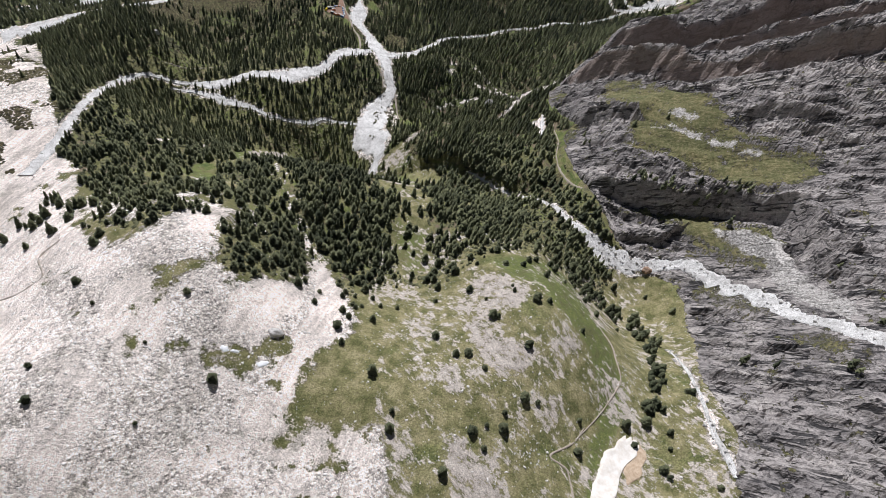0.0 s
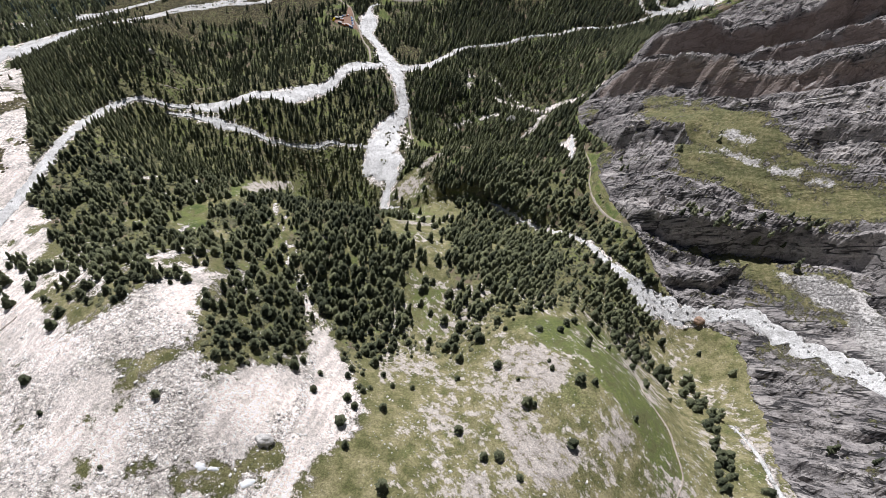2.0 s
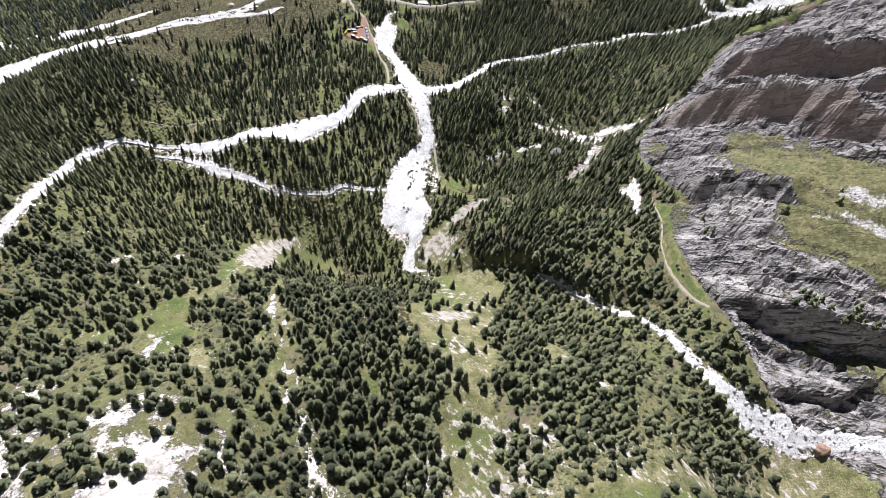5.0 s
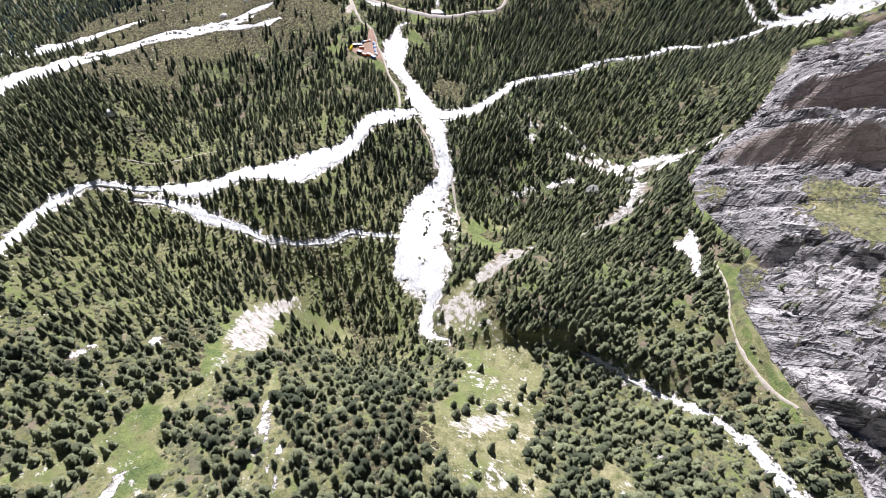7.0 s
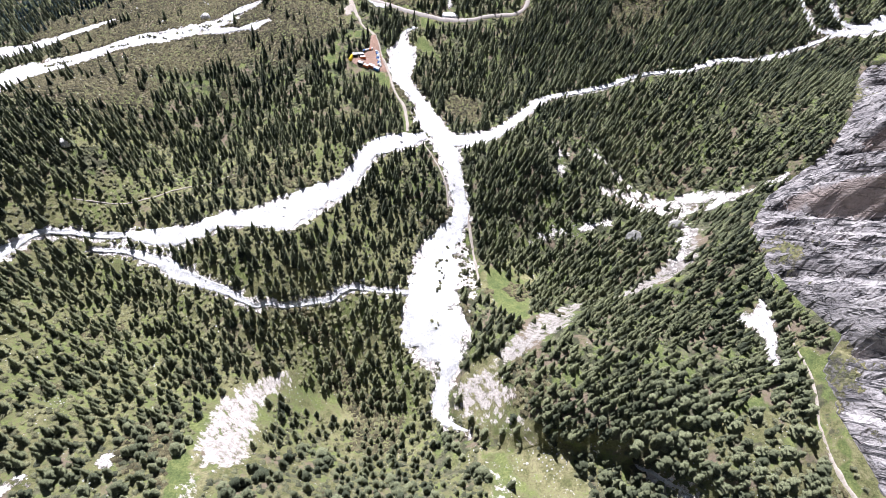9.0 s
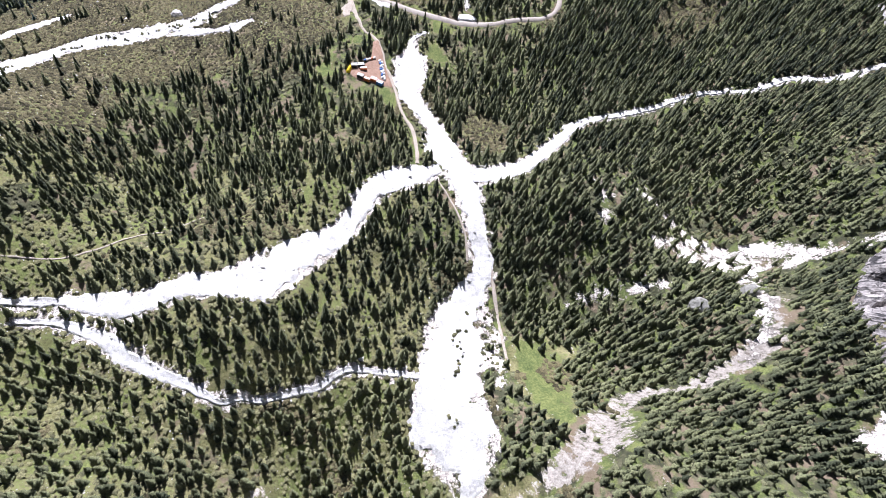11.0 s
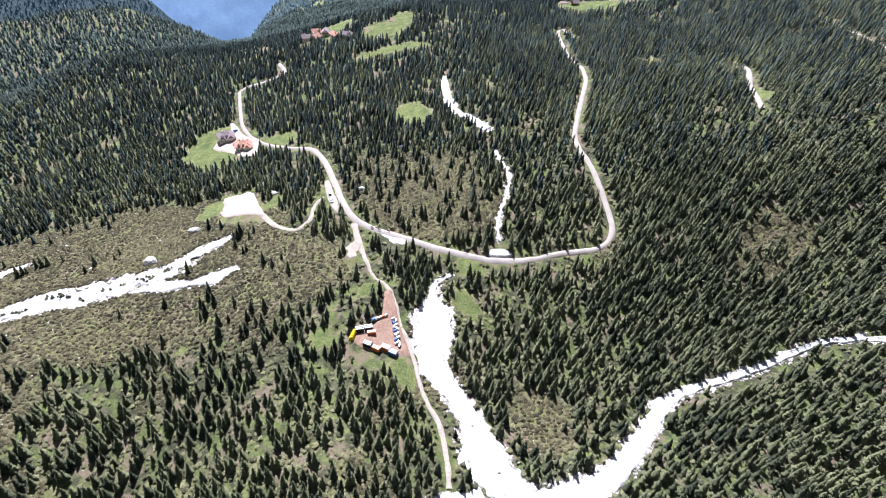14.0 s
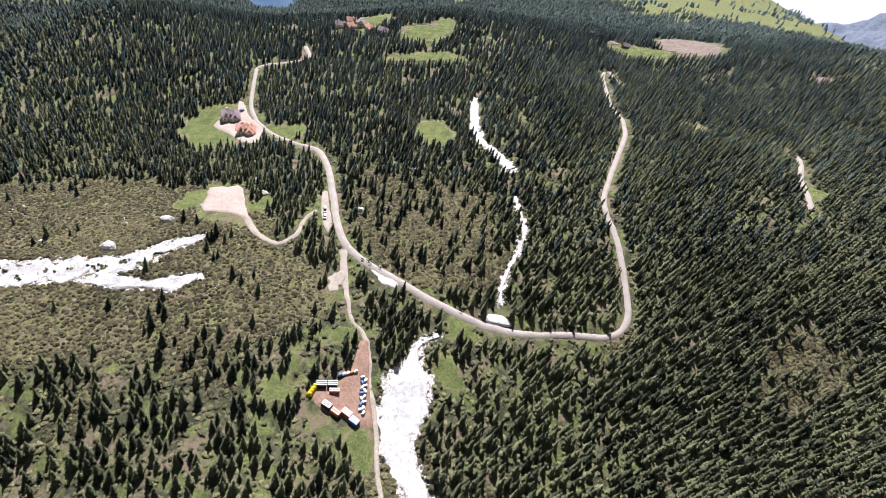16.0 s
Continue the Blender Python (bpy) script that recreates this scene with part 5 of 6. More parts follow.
def outlying(r0, r1, pitch, tall, wide, kinds, mat):
    x, y = scattered(-r1, r1, 300, 470 + r1, pitch)
    r, a = np.hypot(x, y - 470), np.degrees(np.arctan2(x, y - 470))
    inner = (x > -300) & (x < 420) & (y < 1100)
    k = (r >= r0) & (r < r1) & (a > (-80 if r0 == 0 else -50)) & (a < 58) & ~inner
    x, y = x[k], y[k]
    p = np.where(wander(x, y, 60, 2.2) + 0.5 * wander(x, y, 22, 8.0) < -0.75, 0.4, 0.95)
    p = np.where((ellipse(FAR_MEADOWS, x, y) > -0.4) | (ellipse(FAR_MEADOWS, x, y + 14) > 0) | (ellipse(MEADOWS, x, y) > 0) | (ellipse(EARTH, x, y) > -0.3), 0.0, p)
    p = np.where(alp(x, y) > 0, np.where(wander(x, y, 70, 5.0) > 0.35, 0.4, 0.02), p)
    p = np.where(off_line(EAST, x, y) < 2, 0, p)
    p = np.where(off_line(NWA, x, y) < 2, 0, p)
    p = np.where((x < -150) & (y < 560), 0.02, p)
    p = np.where((ellipse(SCRUB, x, y) > 0), 0.03, p)
    k = rng.uniform(0, 1, len(x)) < p
    x, y = x[k], y[k]
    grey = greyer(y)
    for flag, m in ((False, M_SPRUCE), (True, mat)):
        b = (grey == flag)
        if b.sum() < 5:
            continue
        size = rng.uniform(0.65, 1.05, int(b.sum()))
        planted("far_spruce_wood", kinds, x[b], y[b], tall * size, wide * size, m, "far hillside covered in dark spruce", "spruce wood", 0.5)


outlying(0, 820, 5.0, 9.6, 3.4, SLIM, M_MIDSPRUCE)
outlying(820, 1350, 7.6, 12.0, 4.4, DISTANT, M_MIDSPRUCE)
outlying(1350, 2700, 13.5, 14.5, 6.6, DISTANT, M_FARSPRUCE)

# young spruces that close the gaps on the shady eastern slopes
yx, yy = scattered(70, 420, 315, 1000, 2.9)
ok = (((yx > 105) & (yy > 545)) | ((yx > 75) & (yy > 315) & (yy < 470))) & (rng.uniform(0, 1, len(yx)) < np.where(yy > 545, 0.42, 0.7) * tree_chance(yx, yy))
yx, yy = yx[ok], yy[ok]
size = rng.uniform(0.5, 1.0, len(yx))
planted("young_spruces", SLIM, yx, yy, 5.5 * size, 2.1 * size, M_SPRUCE, "young dark spruces between the tall ones", "spruce wood")

# trees that cling to the ledges above the dark cliff
kx, ky = scattered(185, 300, 215, 300, 3.2)
ks, kp = ahead_of(SCARPS[0][0], kx, ky)
ok = (kp < 3) & (ks > 2) & (ks < 13) & (kx > 205) & (kx < 275) & (rng.uniform(0, 1, len(kx)) < 0.33) & (rock_side(kx, ky) > 4)
kx, ky = kx[ok], ky[ok]
size = rng.uniform(0.5, 1.0, len(kx))
planted("ledge_pines", PINES, kx, ky, 8.0 * size, 2.3 * size, M_PINE, "dark pines clinging to the turf ledge", "pine trees", 0.6, rock_top(kx, ky)[0])

# ---------- dwarf pine scrub, boulders and loose stone ----------
def dome(seed):
    v, f = conifer(seed, 2, 6, True, 0.02)
    return v * np.array([1, 1, 0.9]), f


ux, uy = scattered(-300, 420, 150, 800, 2.6)
ok = (uy > treeline(ux) - 6) & (scrubby(ux, uy) < 0.1) & (spread(OUTCROPS, ux, uy, 3.0) < 0.2) & (stream_gap(ux, uy) > 0.4) & (way_gap(ux, uy) > 0.8) & (ellipse(MEADOWS, ux, uy) < 0) & (clearing(ux, uy) < 0) & (ellipse(BARE, ux, uy) < 0) & (ellipse(THIN, ux, uy) < 0) & ~yard(ux, uy) & ((rock_side(ux, uy) < -2) | (uy > 580)) & ~inside(SCREE, ux, uy)
ok &= (off_line(SCREEFOOT, ux, uy) > 2) & (off_line(BAND, ux, uy) > 0) & (spread(SLABS, ux, uy, 3.0) < 0.2)
for line in STREAKS:
    ok &= off_line(line, ux, uy) > 1
shady = ((ux > 105) & (uy > 545)) | ((ux > 75) & (uy > 315) & (uy < 470))
ok &= rng.uniform(0, 1, len(ux)) < np.where(shady, 0.5, np.where(uy > 545, 0.8, 1.0)) * np.where(wander(ux, uy, 13, 5.5) > -0.4, 0.9, 0.5)
ux, uy = ux[ok], uy[ok]
n = len(ux)
# sunny stretches get the lighter copy, its sunlight put into the colour
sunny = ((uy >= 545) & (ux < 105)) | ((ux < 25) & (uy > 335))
for flag, mat, label in ((False, M_BUSH, "olive bushes between the trees"), (True, M_SUNBUSH, "yellow-green bushes in sunlit tone between the trees")):
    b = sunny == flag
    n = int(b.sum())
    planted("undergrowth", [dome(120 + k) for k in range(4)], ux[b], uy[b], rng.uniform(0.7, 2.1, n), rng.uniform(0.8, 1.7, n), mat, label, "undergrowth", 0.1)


def bush(seed):
    v, f = conifer(seed, 2, 6, False, 0.05)
    return v * np.array([1, 1, 0.95]), f


sx, sy = scattered(-300, 420, 250, 1000, 1.68)
e = scrubby(sx, sy)
ok = ((e > 0) | ((wander(sx, sy, 19, 6.0) > 0.55) & (sy > treeline(sx) + 30))) & (stream_gap(sx, sy) > 0.6) & (way_gap(sx, sy) > 1.0) & (off_line(SCREEFOOT, sx, sy) > 2) & (off_line(BAND, sx, sy) > 0) & (ellipse(MEADOWS, sx, sy) < 0) & ~yard(sx, sy) & ((rock_side(sx, sy) < -2) | (sy > 580)) & (rng.uniform(0, 1, len(sx)) < 0.93)
sx, sy = sx[ok], sy[ok]
n = len(sx)
planted("dwarf_pine_scrub", [bush(100 + k) for k in range(6)], sx, sy, rng.uniform(0.5, 1.5, n), rng.uniform(1.1, 2.0, n), M_SCRUB, "low olive-brown dwarf pine scrub", "scrub", 0.1)


ISLANDS = [(-176, 651, 8, 1.6), (-150, 655, 9, 1.5), (-132, 655, 7, 1.3), (-118, 659, 5, 1.5), (-196, 641, 8, 1.5), (-232, 625, 12, 2.0), (-160, 646, 7, 1.2), (35.2, 439.4, 1.6, 5), (38, 428, 1.4, 6), (31, 402.6, 1.3, 5), (44, 446, 1.5, 7), (53, 436, 4.5, 26)]
ix, iy = np.concatenate([scattered(20, 62, 390, 468, 1.7), scattered(-250, -105, 615, 665, 1.7)], axis=1)
ok = (ellipse(ISLANDS, ix, iy) > 0) & (rng.uniform(0, 1, len(ix)) < np.where(ix > 47, 0.5, 0.8)) & (way_gap(ix, iy) > 0.5)
ix, iy = ix[ok], iy[ok]
n = len(ix)
planted("island_bushes", [bush(110 + k) for k in range(4)], ix, iy, rng.uniform(0.7, 1.6, n), rng.uniform(0.7, 1.4, n), M_SUNBUSH, "green bushes growing on islands in the white gravel", "bushes", 0.0)


def stone_shape(seed):
    """A broken block: the hull of a few random corners."""
    g = np.random.default_rng(seed)
    bm = bmesh.new()
    for _ in range(11):
        d = g.normal(0, 1, 3)
        bm.verts.new(d / np.linalg.norm(d) * np.array([1.2, 0.85, 0.9]) * g.uniform(0.75, 1.1))
    bmesh.ops.convex_hull(bm, input=bm.verts)
    loose = [p for p in bm.verts if not p.link_faces]
    bmesh.ops.delete(bm, geom=loose, context="VERTS")
    bmesh.ops.triangulate(bm, faces=bm.faces)
    bm.verts.ensure_lookup_table()
    bm.verts.index_update()
    v = np.array([p.co[:] for p in bm.verts])
    f = np.array([[q.index for q in t.verts] for t in bm.faces], np.int32)
    bm.free()
    return v, f


STONES = [stone_shape(s) for s in range(9)]
bx, by = scattered(-170, 60, 40, 300, 1.3)
ok = inside(SCREE, bx, by) & (spread(TONGUES, bx, by, 3.0) < 0.5) & (rng.uniform(0, 1, len(bx)) < 0.25 + 0.4 * (wander(bx, by, 16, 3.0) > 0.0))
lx, ly = scattered(0, 190, 40, 220, 2.3)
near_rock = spread(OUTCROPS, lx, ly, 9.0)
ok2 = (rock_side(lx, ly) < 0) & (rng.uniform(0, 1, len(lx)) < 0.09 + 0.22 * (near_rock > 0.1) + 0.2 * (wander(lx, ly, 14, 8.8) > 0.45))
bx, by = np.r_[bx[ok], lx[ok2]], np.r_[by[ok], ly[ok2]]
n = len(bx)
r = 0.26 + 0.75 * rng.uniform(0, 1, n) ** 4
planted("scree_stones", STONES, bx, by, r * 0.85, r, M_SCREESTONE, "loose pale stones strewn on the scree and turf", "stones", 0.1)
bx, by = scattered(-200, 270, 50, 700, 1.9)
gapb = stream_gap(bx, by)
ok = (gapb < 1.5) & (rng.uniform(0, 1, len(bx)) < np.where((bx > 150) & (by < 290), 0.6, np.where(gapb > -1.5, 0.5, 0.12)))
bx, by = bx[ok], by[ok]
n = len(bx)
r = (0.22 + 0.9 * rng.uniform(0, 1, n) ** 5) * np.where((bx > 150) & (by < 290), 1.6, 1.0)
planted("stream_stones", STONES, bx, by, r * 0.75, r, M_BOULDER, "white boulders strewn along the dry streams", "stones", -0.1)
bx, by = scattered(-230, 60, 480, 800, 6.0)
ok = (ellipse(SCRUB, bx, by) > 0) & (rng.uniform(0, 1, len(bx)) < 0.07 + 0.25 * (wander(bx, by, 30, 5.0) > 0.2))
bx, by = bx[ok], by[ok]
n = len(bx)
r = 0.35 + 1.1 * rng.uniform(0, 1, n) ** 4
planted("scrub_stones", STONES, bx, by, r * 1.3, r, M_BOULDER, "grey boulders lying among dwarf pine", "stones", 0.1)


def boulder(x, y, size, mat, label, seed):
    bm = bmesh.new()
    bmesh.ops.create_icosphere(bm, subdivisions=3, radius=1)
    for p in bm.verts:
        q = p.co * 1.0
        k = 1 + 0.28 * noise.noise(q * 1.3 + Vector((seed, 0, 0))) + 0.12 * noise.noise(q * 3.1 + Vector((0, seed, 0)))
        cut = 1 - 0.25 * max(0.0, q.dot(Vector((math.sin(seed), math.cos(seed), 0.4)).normalized()) - 0.45)
        p.co = Vector((q.x * size[0], q.y * size[1], q.z * size[2])) * k * cut
    me = bpy.data.meshes.new("boulder")
    bm.to_mesh(me)
    bm.free()
    me.materials.append(mat)
    ob = tagged(new("boulder", me), label, "boulder")
    ob.location = (x, y, spot(x, y) + size[2] * 0.35)
    return ob


for k, (x, y, size, mat, label) in enumerate((
        (-170, 501, (3.4, 2.8, 2.6), M_BOULDER, "big pale boulder lying among the scrub"),
        (-134, 673, (3.6, 3.1, 2.9), M_BOULDER, "large grey boulder beside the gravel stream"),
        (148, 446, (5.0, 4.2, 3.6), M_SLAB, "huge grey boulder half buried in the wood"),
        (174, 452, (5.0, 4.0, 3.5), M_SLAB, "dark overhung boulder at the scree foot"),
        (-21, 126, (3.2, 2.3, 2.0), M_BOULDER, "smooth white boulder on the scree"),
        (211, 207, (3.4, 2.6, 2.3), M_OCHRE, "rusty red boulder wedged in the gorge"),
        (-86, 748, (2.4, 1.9, 1.6), M_BOULDER, "grey boulder beside the parking lot"),
        (5, 762, (2.8, 2.0, 1.8), M_BOULDER, "grey boulder in the burnt scrub"),
        (-20, 717, (2.2, 1.7, 1.5), M_BOULDER, "grey boulder in the burnt scrub"),
        (-78, 732, (3.6, 2.2, 1.6), M_BOULDER, "grey rock outcrop beside the parking lot"),
        (-118, 700, (3.6, 2.6, 1.9), M_BOULDER, "grey rock outcrop above the gravel stream"))):
    boulder(x, y, size, mat, label, 1.7 * k + 0.4)


def snow_patch(x, y, rx_, ry_, label):
    a = np.linspace(0, 2 * np.pi, 29)
    fr = np.linspace(0, 1, 6)[:, None]
    k = 1 + 0.22 * np.sin(2 * a + x) + 0.12 * np.sin(5 * a + y)
    X, Y = x + fr * rx_ * (np.cos(a) * k)[None], y + fr * ry_ * (np.sin(a) * k)[None]
    Z = land(X, Y) + 0.55 * (1 - fr ** 3) - 0.1
    return tagged(new("snow_patch", sheet("snow_patch", X, Y, Z, M_SNOW)), label, "snow")


snow_patch(-40, 116.5, 2.0, 1.3, "small leftover snow patch on the scree")
snow_patch(-36, 116, 1.6, 1.0, "small leftover snow patch on the scree")
snow_patch(-25, 112, 2.6, 1.5, "small leftover snow patch on the scree")
patch("sand_bank", BANK, M_SAND, "steep pale sand bank cut into the turf", "sand bank", 0.9, 0.12)
patch("bare_earth", BANK_EARTH, M_RUST, "ochre earth slumping beside the sand bank", "bare earth", 0.6, 0.25)

# ---------- mountains beyond ----------
def range_height(X, Y, r0, r1, foot, crest, ragged):
    rad, deg = np.hypot(X, Y - 470), np.degrees(np.arctan2(X, Y - 470))
    R = np.clip((rad - r0) / (r1 - r0), 0, 1)
    top = np.interp(deg, *crest)
    spur = np.abs(np.sin(deg * 0.9 + 0.7 * np.sin(deg * 0.31))) * 0.5 + 0.5 * np.abs(np.sin(deg * 2.3 + 1.0))
    lift = R ** (1.1 + 0.12 * spur)
    return foot + (top - foot) * lift + ragged * lift * (2.0 * wander(X, Y, 330, 4.0) + wander(X, Y, 90, 2.0) + 0.6 * wander(X, Y, 35, 6.0))


def range_of(name, az0, az1, r0, r1, foot, crest, mat, label, ragged):
    A, R = np.meshgrid(np.radians(np.linspace(az0, az1, 150)), np.linspace(0, 1, 60))
    rad = r0 + (r1 - r0) * R
    X, Y = rad * np.sin(A), 470 + rad * np.cos(A)
    Z = range_height(X, Y, r0, r1, foot, crest, ragged)
    return tagged(new(name, sheet(name, X, Y, Z, mat)), label, "mountain", kind="structure")


def seen_at(reach, dips):
    return [188 + reach * math.tan(math.radians(v)) for v in dips]


HILL = (1350, 1750, -420, ([-60, -36, -33, -29, -27, -25, -23.5, -22, -20], seen_at(1750, [-13.5, -13.9, -13.85, -13.1, -12.9, -12.9, -14.2, -15.5, -17.5])))
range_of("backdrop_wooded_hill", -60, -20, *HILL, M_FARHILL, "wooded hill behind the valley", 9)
hx, hy = scattered(-1450, -430, 1000, 2150, 9.5)
hr, ha = np.hypot(hx, hy - 470), np.degrees(np.arctan2(hx, hy - 470))
ok = (hr > 1360) & (hr < 1745) & (ha > -52) & (ha < -20.5) & (rng.uniform(0, 1, len(hx)) < 0.93)
hx, hy = hx[ok], hy[ok]
size = rng.uniform(0.65, 1.05, len(hx))
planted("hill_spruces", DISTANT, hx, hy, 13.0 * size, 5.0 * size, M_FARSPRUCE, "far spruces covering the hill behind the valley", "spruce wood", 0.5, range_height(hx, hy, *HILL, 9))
range_of("backdrop_blue_mountain", -60, 26, 2900, 4300, -1500, ([-60, -30, -10, 5, 15, 26], [-150, -120, -200, -150, -120, -300]), M_FARWOOD, "distant wooded mountainside in painted blue haze", 22)
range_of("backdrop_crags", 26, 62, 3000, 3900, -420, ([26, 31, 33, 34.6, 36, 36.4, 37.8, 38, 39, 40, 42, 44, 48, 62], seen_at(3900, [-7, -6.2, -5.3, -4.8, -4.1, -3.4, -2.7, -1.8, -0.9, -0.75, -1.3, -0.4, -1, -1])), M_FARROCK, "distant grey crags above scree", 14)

# ---------- made things ----------
def solid(name, boxes, mat, bevel=0.0):
    """One mesh of boxes (x, y, z of the middle, then the three sizes)."""
    bm = bmesh.new()
    for x, y, z, a, b, c in boxes:
        r = bmesh.ops.create_cube(bm, size=1)
        bmesh.ops.scale(bm, verts=r["verts"], vec=(a, b, c))
        bmesh.ops.translate(bm, verts=r["verts"], vec=(x, y, z))
    if bevel:
        bmesh.ops.bevel(bm, geom=bm.edges[:], offset=bevel, segments=1, affect="EDGES")
    me = bpy.data.meshes.new(name)
    bm.to_mesh(me)
    bm.free()
    me.materials.append(mat)
    return me


def gable(name, length, width, eave, top, over, thick, mat):
    """A pitched roof with two thick slopes, its ridge along x."""
    half, l = width / 2 + over, length / 2 + over
    drop = eave - (top - eave) * over / (width / 2)
    prof = [(-half, drop), (0, top), (half, drop), (half, drop - thick), (0, top - thick), (-half, drop - thick)]
    v = [(s * l, y, z) for s in (-1, 1) for y, z in prof]
    f = [(0, 1, 7, 6), (1, 2, 8, 7), (2, 3, 9, 8), (3, 4, 10, 9), (4, 5, 11, 10), (5, 0, 6, 11), (0, 5, 4, 1), (1, 4, 3, 2), (6, 7, 10, 11), (7, 8, 9, 10)]
    me = bpy.data.meshes.new(name)
    me.from_pydata(v, [], f)
    me.materials.append(mat)
    return me


def gable_walls(name, length, width, eave, top, mat):
    v, f = [], []
    for s in (-1, 1):
        v += [(s * length / 2, -width / 2, -0.8), (s * length / 2, width / 2, -0.8), (s * length / 2, width / 2, eave), (s * length / 2, 0, top - 0.3), (s * length / 2, -width / 2, eave)]
    f = [(0, 4, 3, 2, 1), (5, 6, 7, 8, 9), (0, 1, 6, 5), (1, 2, 7, 6), (4, 0, 5, 9)]
    me = bpy.data.meshes.new(name)
    me.from_pydata(v, [], f)
    me.materials.append(mat)
    return me


def hip(name, length, width, eave, top, over, thick, mat):
    """A hipped roof: four slopes that meet in a short ridge along x, with a thick edge."""
    l, w = length / 2 + over, width / 2 + over
    r = max(length / 2 - width * 0.42, 0.4)
    drop = eave - (top - eave) * over / (width / 2)
    v = [(-l, -w, drop), (l, -w, drop), (l, w, drop), (-l, w, drop), (-r, 0, top), (r, 0, top)]
    v += [(a, b, drop - thick) for a, b, _ in v[:4]]
    f = [(0, 1, 5, 4), (1, 2, 5), (2, 3, 4, 5), (3, 0, 4), (0, 6, 7, 1), (1, 7, 8, 2), (2, 8, 9, 3), (3, 9, 6, 0), (9, 8, 7, 6)]
    me = bpy.data.meshes.new(name)
    me.from_pydata(v, [], f)
    me.materials.append(mat)
    return me


def house(x, y, turn, length, width, eave, top, walls_mat, roof_mat, label, storeys=2, grand=False):
    ob = tagged(new("house"), label, "house")
    if grand:
        part("wall", solid("wall", [(0, 0, eave / 2 - 0.4, length, width, eave + 0.8), (length * 0.22, -width * 0.34, eave / 2 - 0.4, length * 0.4, width * 0.7, eave + 0.8)], walls_mat), ob)
        roof = part("roof", hip("roof", length, width, eave, top, 0.9, 0.25, roof_mat), ob, "hipped roof with wide eaves")
        wing = part("wing_roof", gable("wing_roof", width * 0.9, length * 0.42, eave, top - 0.5, 0.6, 0.22, roof_mat), ob, "gabled roof of the wing")
        wing.location, wing.rotation_euler = (length * 0.22, -width * 0.30, 0.05), (0, 0, math.pi / 2)
        for k in (-0.28, 0.0, 0.28):
            for s in (-1, 1):
                d = part("dormer", gable_walls("dormer", 2.2, 1.5, 0.9, 1.7, walls_mat), roof)
                d.location, d.rotation_euler = (length * k, s * width * 0.30, eave + (top - eave) * 0.18), (0, 0, math.pi / 2)
                c = part("dormer_roof", gable("dormer_roof", 2.3, 1.5, 0.95, 1.75, 0.25, 0.12, roof_mat), roof)
                c.location, c.rotation_euler = d.location, d.rotation_euler
    else:
        part("wall", gable_walls("wall", length, width, eave, top, walls_mat), ob)
        roof = part("roof", gable("roof", length, width, eave, top, 0.9, 0.25, roof_mat), ob, "pitched roof with wide eaves")
    part("chimney", solid("chimney", [(-length * 0.2, width * 0.12, top - 0.2, 0.7, 0.7, 1.6), (-length * 0.2, width * 0.12, top + 0.65, 0.9, 0.9, 0.15)], M_PLASTER), roof)
    for fl in range(storeys):
        for k in range(int(length / 2.6)):
            wx = -length / 2 + 1.5 + 2.6 * k
            for s in (-1, 1):
                if grand and s < 0 and wx > 0:
                    continue
                w = part("window", solid("window", [(wx, s * (width / 2 + 0.03), 1.3 + 2.1 * fl, 0.9, 0.06, 1.1)], M_GLASS), ob)
                part("frame", solid("frame", [(wx, s * (width / 2 + 0.06), 1.9 + 2.1 * fl, 1.15, 0.1, 0.12), (wx, s * (width / 2 + 0.06), 0.7 + 2.1 * fl, 1.2, 0.16, 0.12), (wx - 0.52, s * (width / 2 + 0.06), 1.3 + 2.1 * fl, 0.12, 0.1, 1.2), (wx + 0.52, s * (width / 2 + 0.06), 1.3 + 2.1 * fl, 0.12, 0.1, 1.2)], M_WHITE), w)
    part("door", solid("door", [(-length / 2 - 0.04, 0, 1.0, 0.08, 1.1, 2.0)], M_WOOD), ob)
    part("balcony", solid("balcony", [(-length / 2 - 0.6, 0, 2.9, 1.2, width * 0.8, 0.15), (-length / 2 - 1.15, 0, 3.4, 0.08, width * 0.8, 0.8)], M_WOOD), ob, "wooden balcony")
    ob.location = (x, y, spot(x, y) + 0.3)
    ob.rotation_euler = (0, 0, radians(turn))
    return ob


house(-137, 845, 24, 12, 9.5, 4.4, 7.4, M_PLASTER, M_SLATE, "plastered inn with a purplish grey hipped roof", grand=True)
house(-117, 820, 14, 11.5, 9.5, 4.4, 7.2, M_PLASTER, M_TILE, "plastered inn with an orange-pink tiled hipped roof", grand=True)
for k, (x, y) in enumerate(((-97, 1040), (-86, 1032), (-76, 1040), (-64, 1022), (-50, 1012), (-88, 1052))):
    house(x, y, 20 + 37 * k, 9, 7, 4.5, 7, M_PLASTER, (M_SLATE, M_TILE)[k % 2], "small plastered house of the far hamlet", 1)
house(200, 1066, 10, 7, 5, 2.6, 4.6, M_WOOD, M_SLATE, "small timber hay barn on the far meadow", 1)


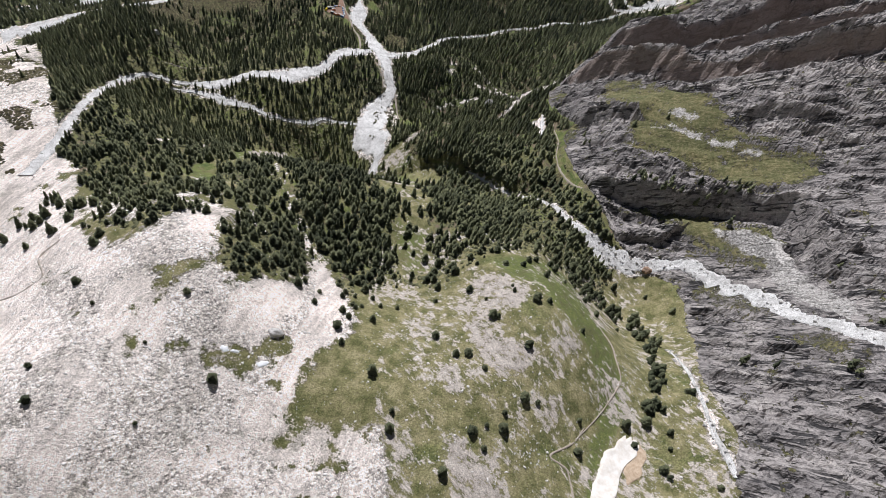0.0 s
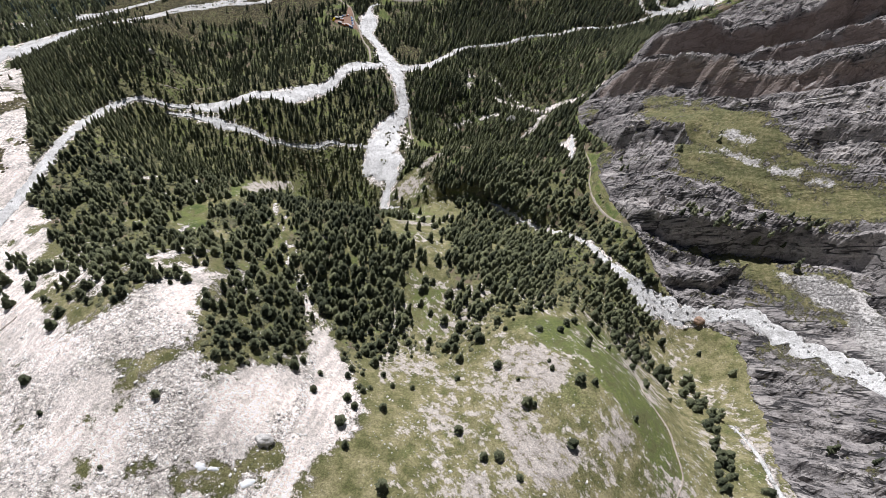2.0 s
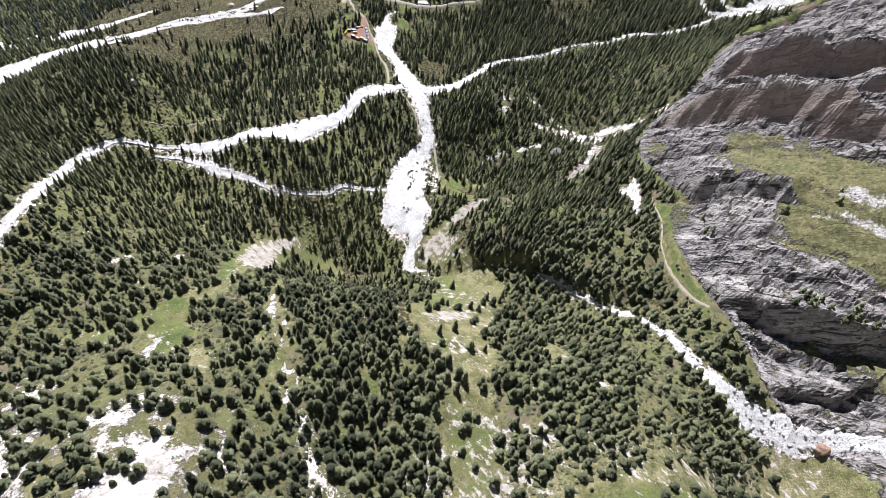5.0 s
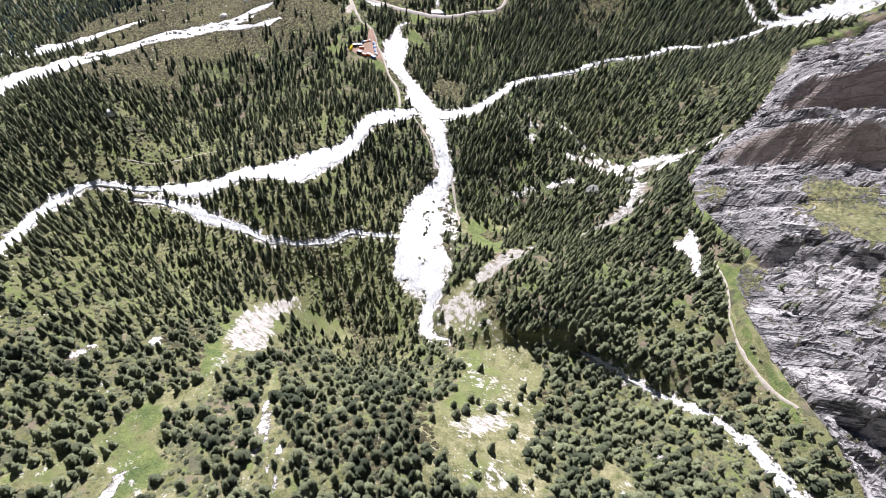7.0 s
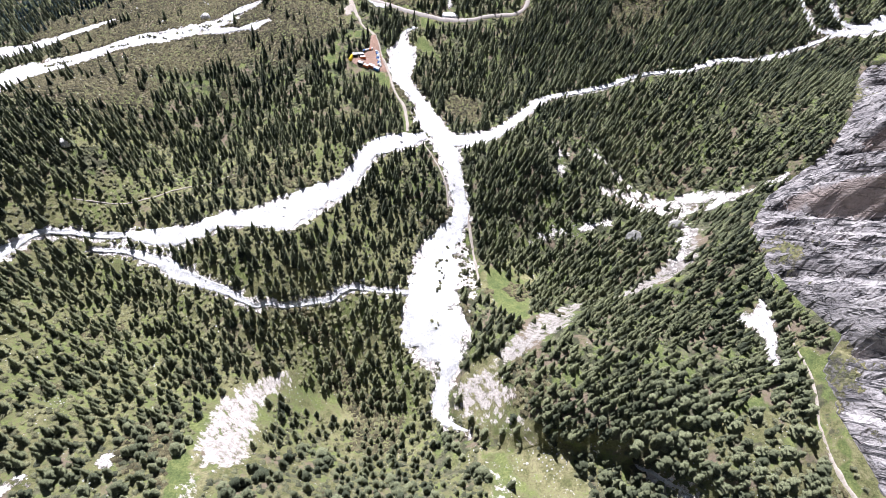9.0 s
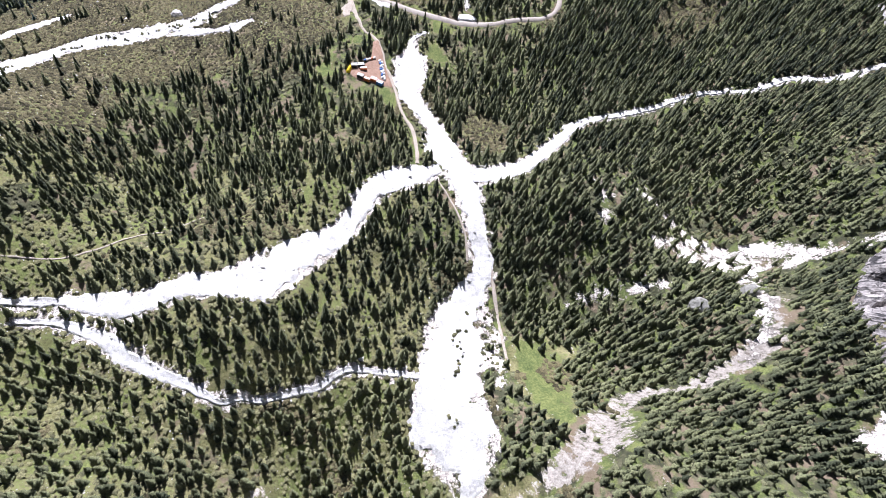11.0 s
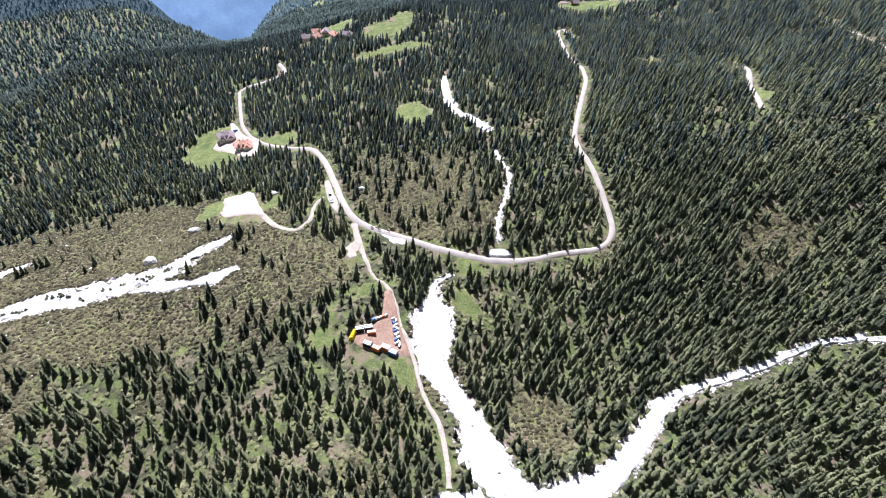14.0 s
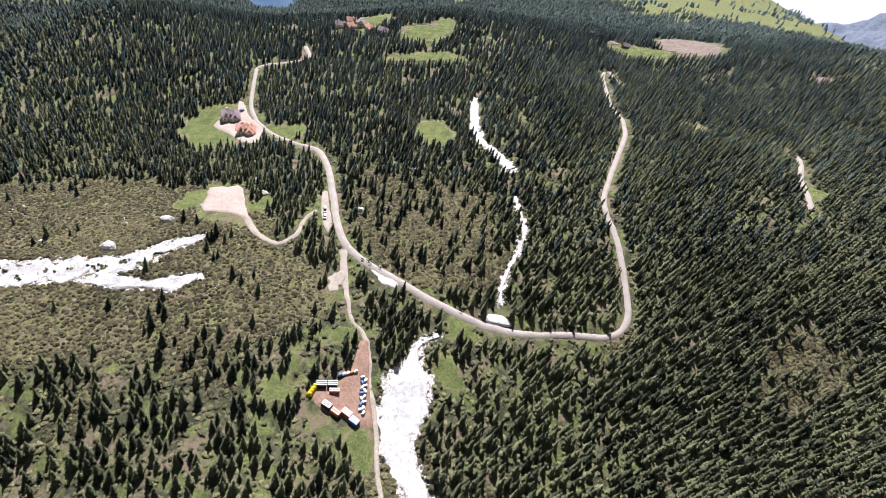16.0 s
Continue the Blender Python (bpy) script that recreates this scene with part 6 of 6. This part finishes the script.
def shelter(x, y, turn, length, width, tall, mat, stripes, label):
    """A site container: ribbed walls, a roof with stripes of sheeting, doors at one end."""
    ob = tagged(new("container"), label, "container", group="containers of the camp")
    ribs = [(0, 0, tall / 2, length, width, tall)]
    for k in range(int(length / 0.5)):
        for s in (-1, 1):
            ribs.append((-length / 2 + 0.25 + 0.5 * k, s * width / 2, tall / 2, 0.2, 0.1, tall * 0.9))
    part("body", solid("body", ribs, mat), ob)
    for k in range(stripes):
        part("roof_panel", solid("roof_panel", [(0, -width / 2 + (k + 0.5) * width / stripes, tall + 0.06, length + 0.1, width / stripes * 0.5, 0.12)], M_WHITE), ob, "white roof panel")
    for s in (-1, 1):
        d = part("door", solid("door", [(length / 2 + 0.05, s * width / 4, tall / 2, 0.08, width / 2 - 0.1, tall * 0.9)], mat), ob)
        part("locking_bar", solid("locking_bar", [(length / 2 + 0.11, s * width / 8, tall / 2, 0.04, 0.04, tall * 0.85)], M_GREY), d)
    ob.location = (x, y, spot(x, y) + 0.35)
    ob.rotation_euler = (0, 0, radians(turn))
    return ob


shelter(-15.6, 603.6, 12, 3.7, 2.5, 1.9, M_BLACK, 3, "black container with white roof stripes in the camp")
shelter(-11.6, 604.6, 12, 3.7, 2.5, 1.9, M_BLACK, 3, "black container with white roof stripes in the camp")
shelter(-10.2, 602.2, 12, 3.8, 1.7, 1.5, M_ORANGE, 2, "orange container beside the black ones")
shelter(-11.6, 595.6, -24, 3.6, 2.5, 1.8, M_BLACK, 4, "dark container with white roof stripes by the trees")
shelter(-7.8, 593.6, -28, 3.6, 2.0, 1.8, M_ORANGE, 2, "orange container with pale stripes by the trees")
shelter(-3.7, 594.3, -28, 4.0, 2.6, 1.8, M_ORANGE, 4, "orange container with pale stripes by the trees")
shelter(-0.4, 591.7, -28, 3.6, 2.6, 1.8, M_BLUE, 4, "blue container with white stripes by the trees")


def inflatable(x, y):
    ob = tagged(new("yellow_tent"), "bright yellow inflatable tent of four lobes", "tent")
    for k in range(4):
        bm = bmesh.new()
        bmesh.ops.create_uvsphere(bm, u_segments=14, v_segments=8, radius=1)
        for p in bm.verts:
            p.co = Vector((p.co.x * (1.2 + 0.1 * math.sin(6 * p.co.y)), p.co.y * 1.0, max(p.co.z, -0.1) * 1.8))
        me = bpy.data.meshes.new("lobe")
        bm.to_mesh(me)
        bm.free()
        me.materials.append(M_YELLOW)
        o = part("lobe", me, ob)
        o.location = (0.4 * k - 0.5, 1.35 * k - 1.9, 0.2)
    ob.location = (x, y, spot(x, y) + 0.3)


inflatable(-18.4, 600.4)


def bundle(x, y, turn, mat, label):
    ob = tagged(new("crate_stack"), label, "stack", group="stacks along the camp track")
    part("pallet", solid("pallet", [(0, 0, 0.08, 1.9, 1.1, 0.05), (0, -0.5, 0.03, 1.9, 0.1, 0.1), (0, 0.5, 0.03, 1.9, 0.1, 0.1)], M_WOOD), ob)
    part("load", solid("load", [(0, 0, 0.5, 1.7, 1.0, 0.75), (0.1, 0.05, 1.0, 1.4, 0.85, 0.3)], mat, 0.06), ob)
    ob.location = (x, y, spot(x, y) + 0.4)
    ob.rotation_euler = (0, 0, radians(turn))


for k in range(14):
    bundle(-0.6 + 0.14 * k + (k % 2) * 1.2, 611.0 - 1.15 * k, 20 + 50 * (k % 3), (M_WHITE, M_GREY, M_BLUE, M_WHITE)[k % 4], "pale wrapped load on a pallet by the track")
for k in range(5):
    bundle(-9.5 + 1.4 * k, 609.5 + 0.8 * k, 40, (M_BLUE, M_WHITE, M_GREY, M_ORANGE, M_WHITE)[k], "wrapped load on a pallet at the camp's edge")


def car(x, y, turn, mat, label, tall=1.45, length=4.3):
    ob = tagged(new("car"), label, "car", group="cars on the mountain road")
    part("body", solid("body", [(0, 0, 0.62, length, 1.75, 0.62)], mat, 0.14), ob)
    cab = part("cabin", solid("cabin", [(-0.25, 0, (tall + 0.85) / 2, length * 0.58, 1.55, tall - 0.8)], M_GLASS, 0.16), ob, "dark glazed cabin")
    part("roof", solid("roof", [(-0.25, 0, tall + 0.05, length * 0.48, 1.4, 0.08)], mat, 0.03), cab)
    for sx_ in (-1, 1):
        for sy_ in (-1, 1):
            bm = bmesh.new()
            bmesh.ops.create_cone(bm, cap_ends=True, segments=14, radius1=0.33, radius2=0.33, depth=0.22)
            bmesh.ops.rotate(bm, verts=bm.verts, matrix=Matrix.Rotation(math.pi / 2, 3, "X"))
            bmesh.ops.translate(bm, verts=bm.verts, vec=(sx_ * length * 0.31, sy_ * 0.82, 0.33))
            me = bpy.data.meshes.new("wheel")
            bm.to_mesh(me)
            bm.free()
            me.materials.append(M_RUBBER)
            part("wheel", me, ob)
    ob.location = (x, y, spot(x, y) + 0.5)
    ob.rotation_euler = (0, 0, radians(turn))


car(-39.5, 715, -75, M_WHITE, "white van parked in the roadside layby", 2.2, 5.2)
car(-38.0, 708, -75, M_WHITE, "white car parked in the roadside layby")


def motorcycle(x, y, turn, mat):
    ob = tagged(new("motorcycle"), "small dark motorcycle standing on the mountain road", "motorcycle", group="motorcycles on the road")
    part("frame", solid("frame", [(0, 0, 0.55, 1.1, 0.22, 0.35), (0.62, 0, 0.62, 0.12, 0.12, 0.7)], M_BLACK, 0.04), ob)
    part("tank", solid("tank", [(0.2, 0, 0.85, 0.55, 0.34, 0.28)], mat, 0.08), ob)
    part("seat", solid("seat", [(-0.38, 0, 0.84, 0.75, 0.3, 0.14)], M_RUBBER, 0.05), ob)
    part("handlebar", solid("handlebar", [(0.55, 0, 1.02, 0.06, 0.8, 0.06)], M_GREY), ob)
    for s in (-1, 1):
        bm = bmesh.new()
        bmesh.ops.create_cone(bm, cap_ends=True, segments=14, radius1=0.32, radius2=0.32, depth=0.14)
        bmesh.ops.rotate(bm, verts=bm.verts, matrix=Matrix.Rotation(math.pi / 2, 3, "X"))
        bmesh.ops.translate(bm, verts=bm.verts, vec=(s * 0.72, 0, 0.32))
        me = bpy.data.meshes.new("wheel")
        bm.to_mesh(me)
        bm.free()
        me.materials.append(M_RUBBER)
        part("wheel", me, ob)
    ob.location = (x, y, spot(x, y) + 0.5)
    ob.rotation_euler = (0, 0, radians(turn))


for k, (x, y) in enumerate(((-12.5, 676.0), (-10.0, 675.2), (-8.6, 673.2), (-3.6, 671.0), (36.5, 650.2))):
    motorcycle(x, y, -32 + 180 * (k % 2), (M_BLACK, M_ORANGE, M_BLUE, M_GREY, M_BLACK)[k])
car(-127, 833, 60, M_GREY, "grey car parked before the inns")
car(-124, 829, 60, M_WHITE, "white car parked before the inns")
car(-133, 858, 60, M_BLUE, "blue car parked before the inns")

# painted middle line of the road, stroke by stroke
mid_line = smooth_line(WAYS["road_main"][6:20], 4.0)
marking = tagged(new("road_marking"), "faded white middle line of the road", "road marking", kind="structure")
stroke = solid("stroke", [(0, 0, 0, 2.2, 0.16, 0.03)], M_WHITE)
for p, q in zip(mid_line[:-1:2], mid_line[1::2]):
    o = part("stroke", stroke, marking)
    o.location = (p[0], p[1], spot(p[0], p[1]) * 1.0 + 0.47)
    o.rotation_euler = (0, 0, math.atan2(q[1] - p[1], q[0] - p[0]))
